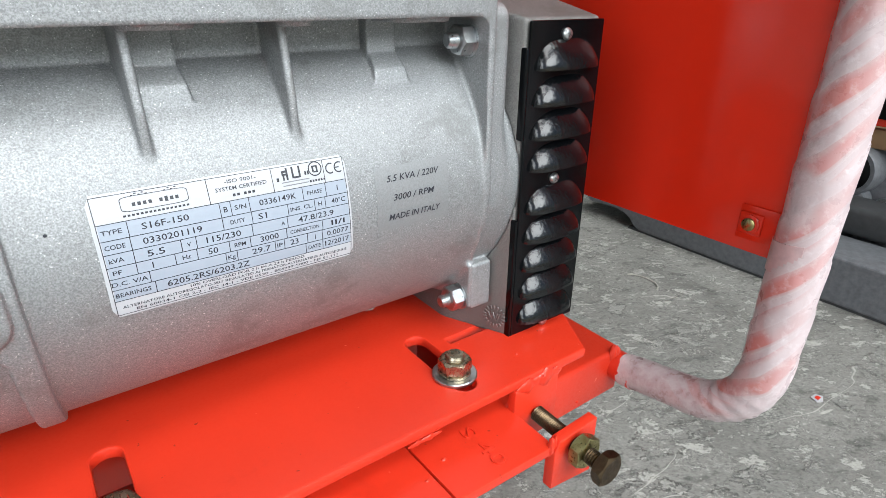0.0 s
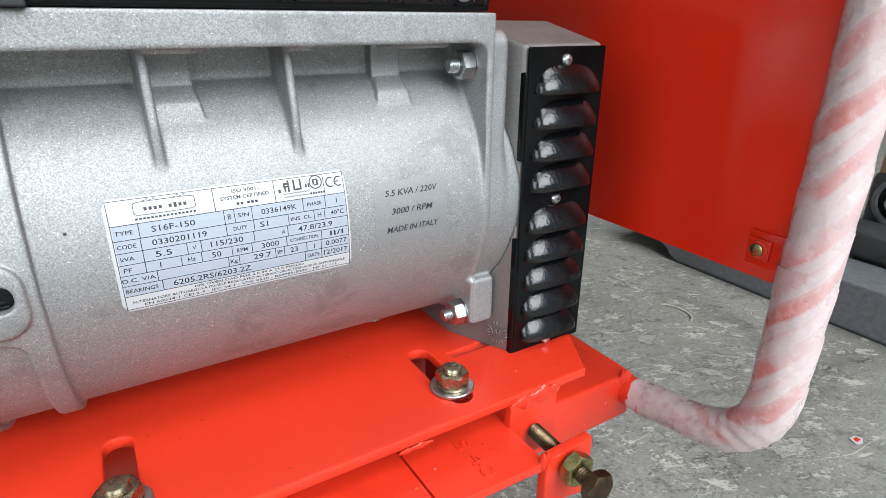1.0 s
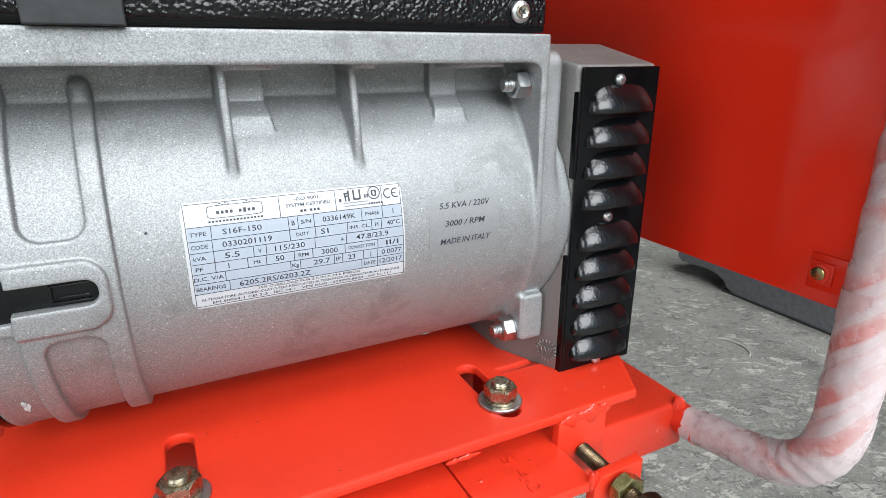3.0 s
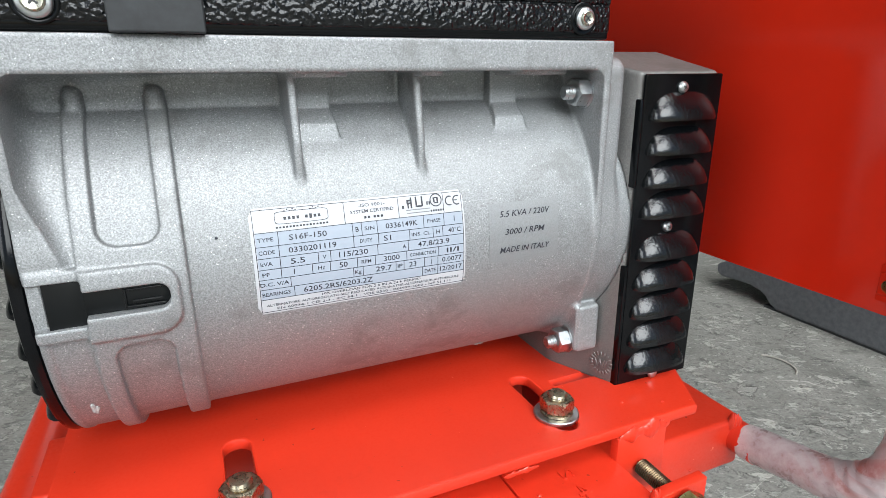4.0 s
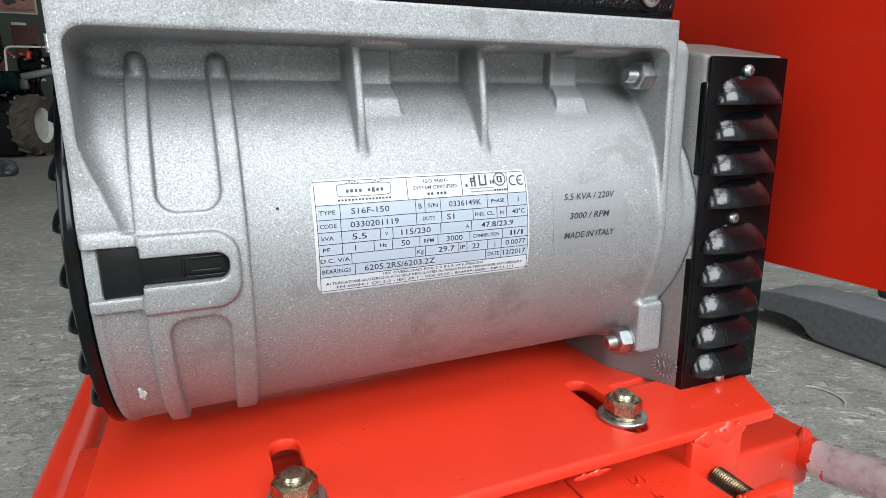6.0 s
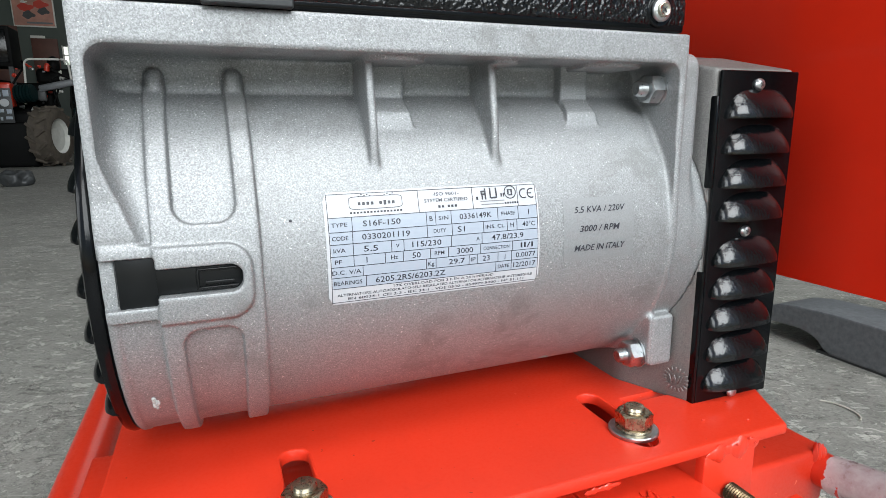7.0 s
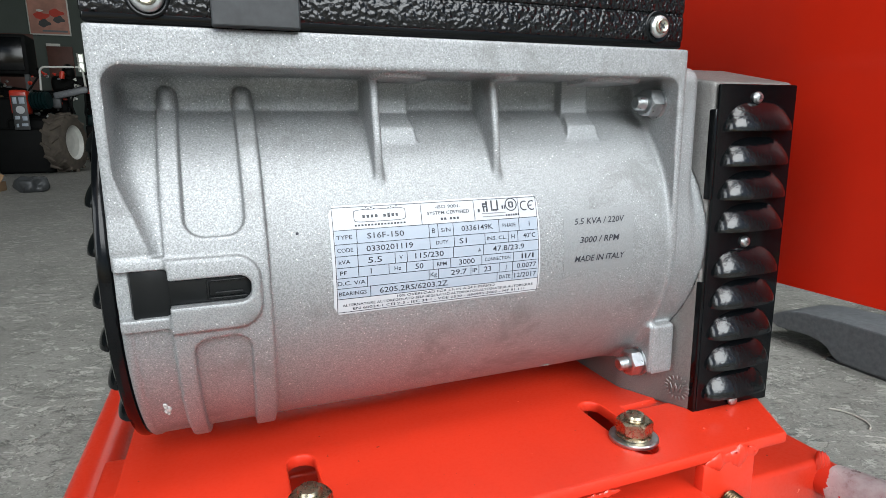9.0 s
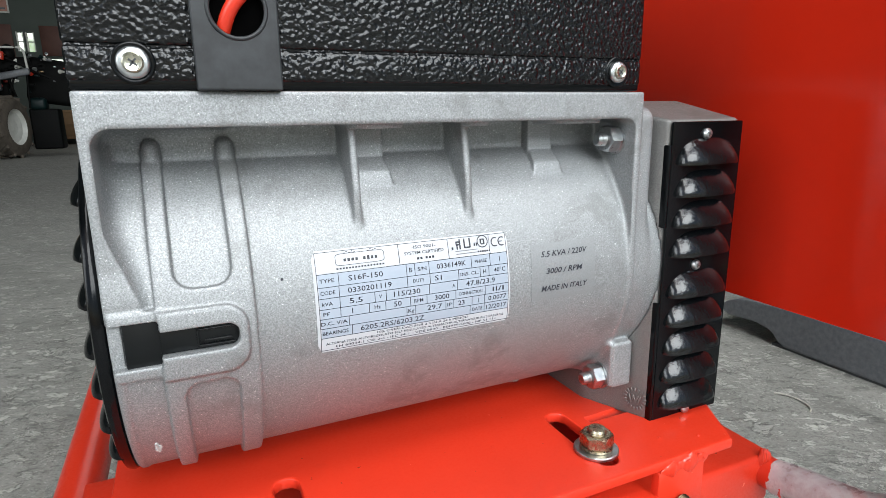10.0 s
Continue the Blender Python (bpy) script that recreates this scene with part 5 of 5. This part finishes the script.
def tractor(at, label):
    """A two-wheel tractor: lugged wheel, gear case, engine, grey arm, ribbed belt drum, handle hoop, levers and fittings."""
    t = thing("two_wheel_tractor", label, "tractor", "tractors in the hall", at=at)
    lug_wheel("wheel", t, (0, 0, 0.44), 0.44, 0.27)
    part("gear_case", box((-0.75, 0.12, 0.35), (-0.16, 0.55, 0.80), 0.05, 3), TRACTOR_BLACK, t)
    part("engine_cover", box((0.24, 0.40, 0.74), (1.20, 0.95, 1.40), 0.08, 3, Matrix.Translation((0.7, 0, 1.1)) @ Matrix.Rotation(radians(9), 4, "Y") @ Matrix.Translation((-0.7, 0, -1.1))), TRACTOR_BLACK, t)
    part("side_case", box((0.24, 0.30, 0.68), (0.46, 0.58, 0.86), 0.05, 3), TEAL, t, "dark teal gear case")
    part("gear_leg", box((0.22, 0.32, 0.10), (0.60, 0.70, 0.70), 0.03, 3), TRACTOR_BLACK, t)
    part("chassis", box((-1.05, 0.30, 0.12), (-0.20, 0.95, 1.12), 0.06, 3), TRACTOR_BLACK, t)
    ribs = [(0, 0.07)]
    for k in range(5):
        ribs += [(0.02 + k * 0.045, 0.125), (0.045 + k * 0.045, 0.125), (0.05 + k * 0.045, 0.10), (0.06 + k * 0.045, 0.10)]
    part("belt_drum", lathe(ribs, (-0.34, -0.06, 1.04), (0.96, -0.25, 0.05), 30), TEAL, t, "ribbed dark teal belt drum")
    part("arm", box((-0.06, -0.05, 1.08), (0.40, 0.02, 1.18), 0.03, 2, Matrix.Translation((0, 0, 1.1)) @ Matrix.Rotation(radians(-13), 4, "Y") @ Matrix.Translation((0, 0, -1.1))), GREY_STEEL, t, "grey painted steel arm")
    part("arm_knee", box((-0.10, -0.03, 0.94), (0.02, 0.03, 1.10), 0.03, 2), DARK_STEEL, t)
    part("handle_hoop", sweep(densify(rounded([(-0.22, 0, 1.20), (-0.20, 0, 1.53), (0.34, 0, 1.54), (0.36, 0, 1.20)], 0.08), 0.03), 0.015, 12), PALE, t, "pale bent handle hoop")
    part("engine_lump", box((-0.38, 0.25, 0.86), (0.05, 0.6, 1.22), 0.06, 3), TRACTOR_BLACK, t)
    part("fuel_tank", box((-0.16, 0.30, 1.20), (0.34, 0.62, 1.44), 0.07, 3), TRACTOR_BLACK, t)
    part("air_cleaner", lathe([(0, 0.06), (0.03, 0.08), (0.14, 0.08), (0.18, 0.05), (0.20, 0.02)], (0.12, 0.20, 1.40), (0, 0, 1), 24), TRACTOR_BLACK, t)
    part("red_cap", lathe([(0, 0.035), (0.09, 0.035), (0.11, 0.02)], (0.04, 0.10, 1.38), (0.2, -0.1, 1), 16), ORANGE, t)
    for x0, x1, z0, z1 in ((-0.45, 0.55, 1.05, 1.32), (0.10, 0.60, 1.40, 1.12), (0.05, 0.20, 0.80, 1.20), (-0.55, -0.20, 0.95, 1.45), (0.16, 0.10, 0.86, 1.12), (0.30, 0.34, 0.70, 1.30)):
        part("lever", sweep(densify([Vector((x0, 0.05, z0)), Vector((x1, 0.02, z1))], 0.1), 0.014, 10), TRACTOR_BLACK, t)
    rnd = random.Random(31)
    for k in range(60):
        x, z, q = rnd.uniform(-0.42, 0.85), rnd.uniform(0.80, 1.50), rnd.uniform(0.010, 0.034)
        y = rnd.uniform(0.06, 0.22)
        mat = rnd.choice((PALE, TRACTOR_BLACK, TRACTOR_BLACK, ORANGE, GREY_STEEL, PALE, TEAL, ZINC, BROWN_STEEL))
        if k % 3:
            bm = lathe([(0, q), (q * 0.4, q), (q * 0.5, q * 0.6), (q * rnd.uniform(1.2, 3.0), q * 0.5)], (x, y, z), (rnd.uniform(-1, 1), -0.6, rnd.uniform(-0.5, 0.8)), 12)
        else:
            bm = box((x - q, y, z - q * 0.5), (x + q * rnd.uniform(0.5, 1.6), y + 0.05, z + q * 0.5), q * 0.25, 2)
        part("fitting", bm, mat, t)
    return t


first = tractor((-2.19, 9.95, FLOOR_Z), "dark two-wheel tractor with a lugged tyre and pale rim")
copy_thing(first, pose(-3.9, 11.6, FLOOR_Z, 0, 0, 12))
lamp_box = thing("red_hooded_meter", "red hooded meter box with a pale blue face", "meter", at=(-2.66, 9.8, 0.45))
part("hood", box((-0.12, 0, 0.10), (0.10, 0.20, 0.44), 0.03, 3), ORANGE, lamp_box)
part("face", box((-0.10, -0.01, -0.12), (0.09, 0.0, 0.36), 0.005), DARK_STEEL, lamp_box)
part("dial", lathe([(0, 0.055), (0.006, 0.055)], (0.0, -0.010, 0.16), (0, -1, 0), 20), LABEL_WHITE, lamp_box, "white round dial")
for x, z, w, h in ((-0.055, 0.29, 0.05, 0.09), (0.03, 0.29, 0.07, 0.09), (-0.05, 0.05, 0.06, 0.05), (0.04, 0.04, 0.06, 0.06), (-0.06, -0.06, 0.03, 0.05), (0.03, -0.05, 0.08, 0.04)):
    part("gauge", box((x - w / 2, -0.016, z - h / 2), (x + w / 2, -0.010, z + h / 2), 0.003), LABEL_BLUE, lamp_box)
# plain block that stands for the dark tractor body carrying the meter
part("tractor_body", box((-0.40, 0.06, -0.754), (0.30, 0.45, -0.10), 0.04, 3), TRACTOR_BLACK, lamp_box, "near-black tractor body under the meter")
cab = thing("display_cabinet", "dark cabinet with a glossy black front", "cabinet", at=(-3.35, 10.8, FLOOR_Z))
part("body", box((-0.55, 0, 1.50), (0.62, 0.5, 2.10), 0.02), TRACTOR_BLACK, cab)
part("door", box((-0.50, -0.02, 1.55), (0.57, 0.0, 2.05), 0.01), BLACK, cab, "glossy black door")
for x in (-0.5, 0.57):
    part("leg", box((x - 0.03, 0.02, 0), (x + 0.03, 0.08, 1.52)), DARK_STEEL, cab)
for z in (0.35, 0.75):
    part("rail", box((-0.5, 0.03, z), (0.57, 0.07, z + 0.04)), DARK_STEEL, cab)
poster = thing("poster", "framed poster of red machines on the far wall", "poster", at=(-3.49, YN - 0.02, 2.55))
part("frame", box((-0.41, -0.02, -0.01), (0.41, 0.015, 0.99), 0.006), PALE, poster)
PAPER = make_plain("pinkish_print", (0.42, 0.20, 0.15), 0.4, 0, 2.5, 0.35)
part("print", box((-0.385, -0.026, 0.02), (0.385, -0.02, 0.96)), PAPER, poster, "faded red and grey print")


def blot(w, h, lumps, seed):
    """The rounded, lumpy outline of a printed machine."""
    return [(math.cos(a) * w / 2 * (1 + 0.18 * math.sin(lumps * a + seed)), math.sin(a) * h / 2 * (1 + 0.22 * math.sin((lumps + 1) * a + seed))) for a in (2 * math.pi * k / 40 for k in range(40))]


upright = Matrix.Rotation(radians(90), 4, "X")
for cx, cz, w, hgt, mat, seed in ((-0.14, 0.40, 0.30, 0.17, ORANGE, 0.4), (0.15, 0.48, 0.30, 0.16, ORANGE, 1.7), (-0.10, 0.25, 0.24, 0.16, DARK_STEEL, 2.2), (0.20, 0.34, 0.22, 0.15, DARK_STEEL, 3.1), (-0.16, 0.52, 0.14, 0.05, PALE, 0.9)):
    part("picture_patch", flat_mesh([blot(w, hgt, 3, seed)], 0.003, 0.0, Matrix.Translation((cx, -0.0275 - 0.001 * seed, cz)) @ upright), mat, poster)
for cx, cz, w, hgt, mat in ((0.0, 0.82, 0.42, 0.07, ORANGE), (0.10, 0.08, 0.5, 0.04, GREY_STEEL)):
    part("picture_patch", box((cx - w / 2, -0.029, cz - hgt / 2), (cx + w / 2, -0.026, cz + hgt / 2)), mat, poster)
sign = thing("wall_sign", "small pale sign on the far wall", "sign", at=(-3.48, YN - 0.02, 2.16))
part("board", box((-0.14, -0.01, 0), (0.14, 0.015, 0.20), 0.004), PALE, sign)
part("bar", box((-0.10, -0.014, 0.05), (0.10, -0.01, 0.08)), ORANGE, sign)
crate = thing("wooden_crate", "plain brown wooden crate on skids on the hall floor", "crate", at=(-2.45, 15.0, FLOOR_Z))
part("body", box((-0.07, 0, 0.11), (0.75, 0.7, 0.74), 0.008), CARDBOARD, crate)
for z in (0.11, 0.41, 0.69):
    part("batten", box((-0.08, -0.02, z), (0.76, 0.0, z + 0.05), 0.004), CARDBOARD, crate)
part("batten", box((-0.075, -0.022, 0.11), (-0.01, -0.001, 0.74), 0.004), CARDBOARD, crate)
for x in (-0.02, 0.62):
    part("skid", box((x, 0, 0), (x + 0.10, 0.7, 0.11)), CARDBOARD, crate)
bag = thing("grey_sack", "slumped grey sack on the hall floor", "sack", at=(-1.73, 6.3, FLOOR_Z))
bm = bmesh.new()
bmesh.ops.create_icosphere(bm, subdivisions=4, radius=1.0)
for v in bm.verts:
    n = 1 + 0.35 * noise.noise(v.co * 1.7 + Vector((3, 1, 2)))
    v.co = Vector((v.co.x * 0.13 * n, v.co.y * 0.12 * n, max(0, (v.co.z + 0.55) * 0.105 * n)))
part("sack_body", bm, DARK_STEEL, bag)
bx = thing("cardboard_box", "low open brown cardboard tray on the hall floor", "box", at=(-2.20, 6.5, FLOOR_Z))
part("tray", box((-0.16, -0.10, 0.0), (0.16, 0.16, 0.09), 0.004), CARDBOARD, bx)
part("flap", box((-0.14, -0.006, 0), (0.14, 0.0, 0.16), 0.0, 1, Matrix.Translation((0.02, -0.06, 0.09)) @ Matrix.Rotation(radians(30), 4, "Y")), CARDBOARD, bx)
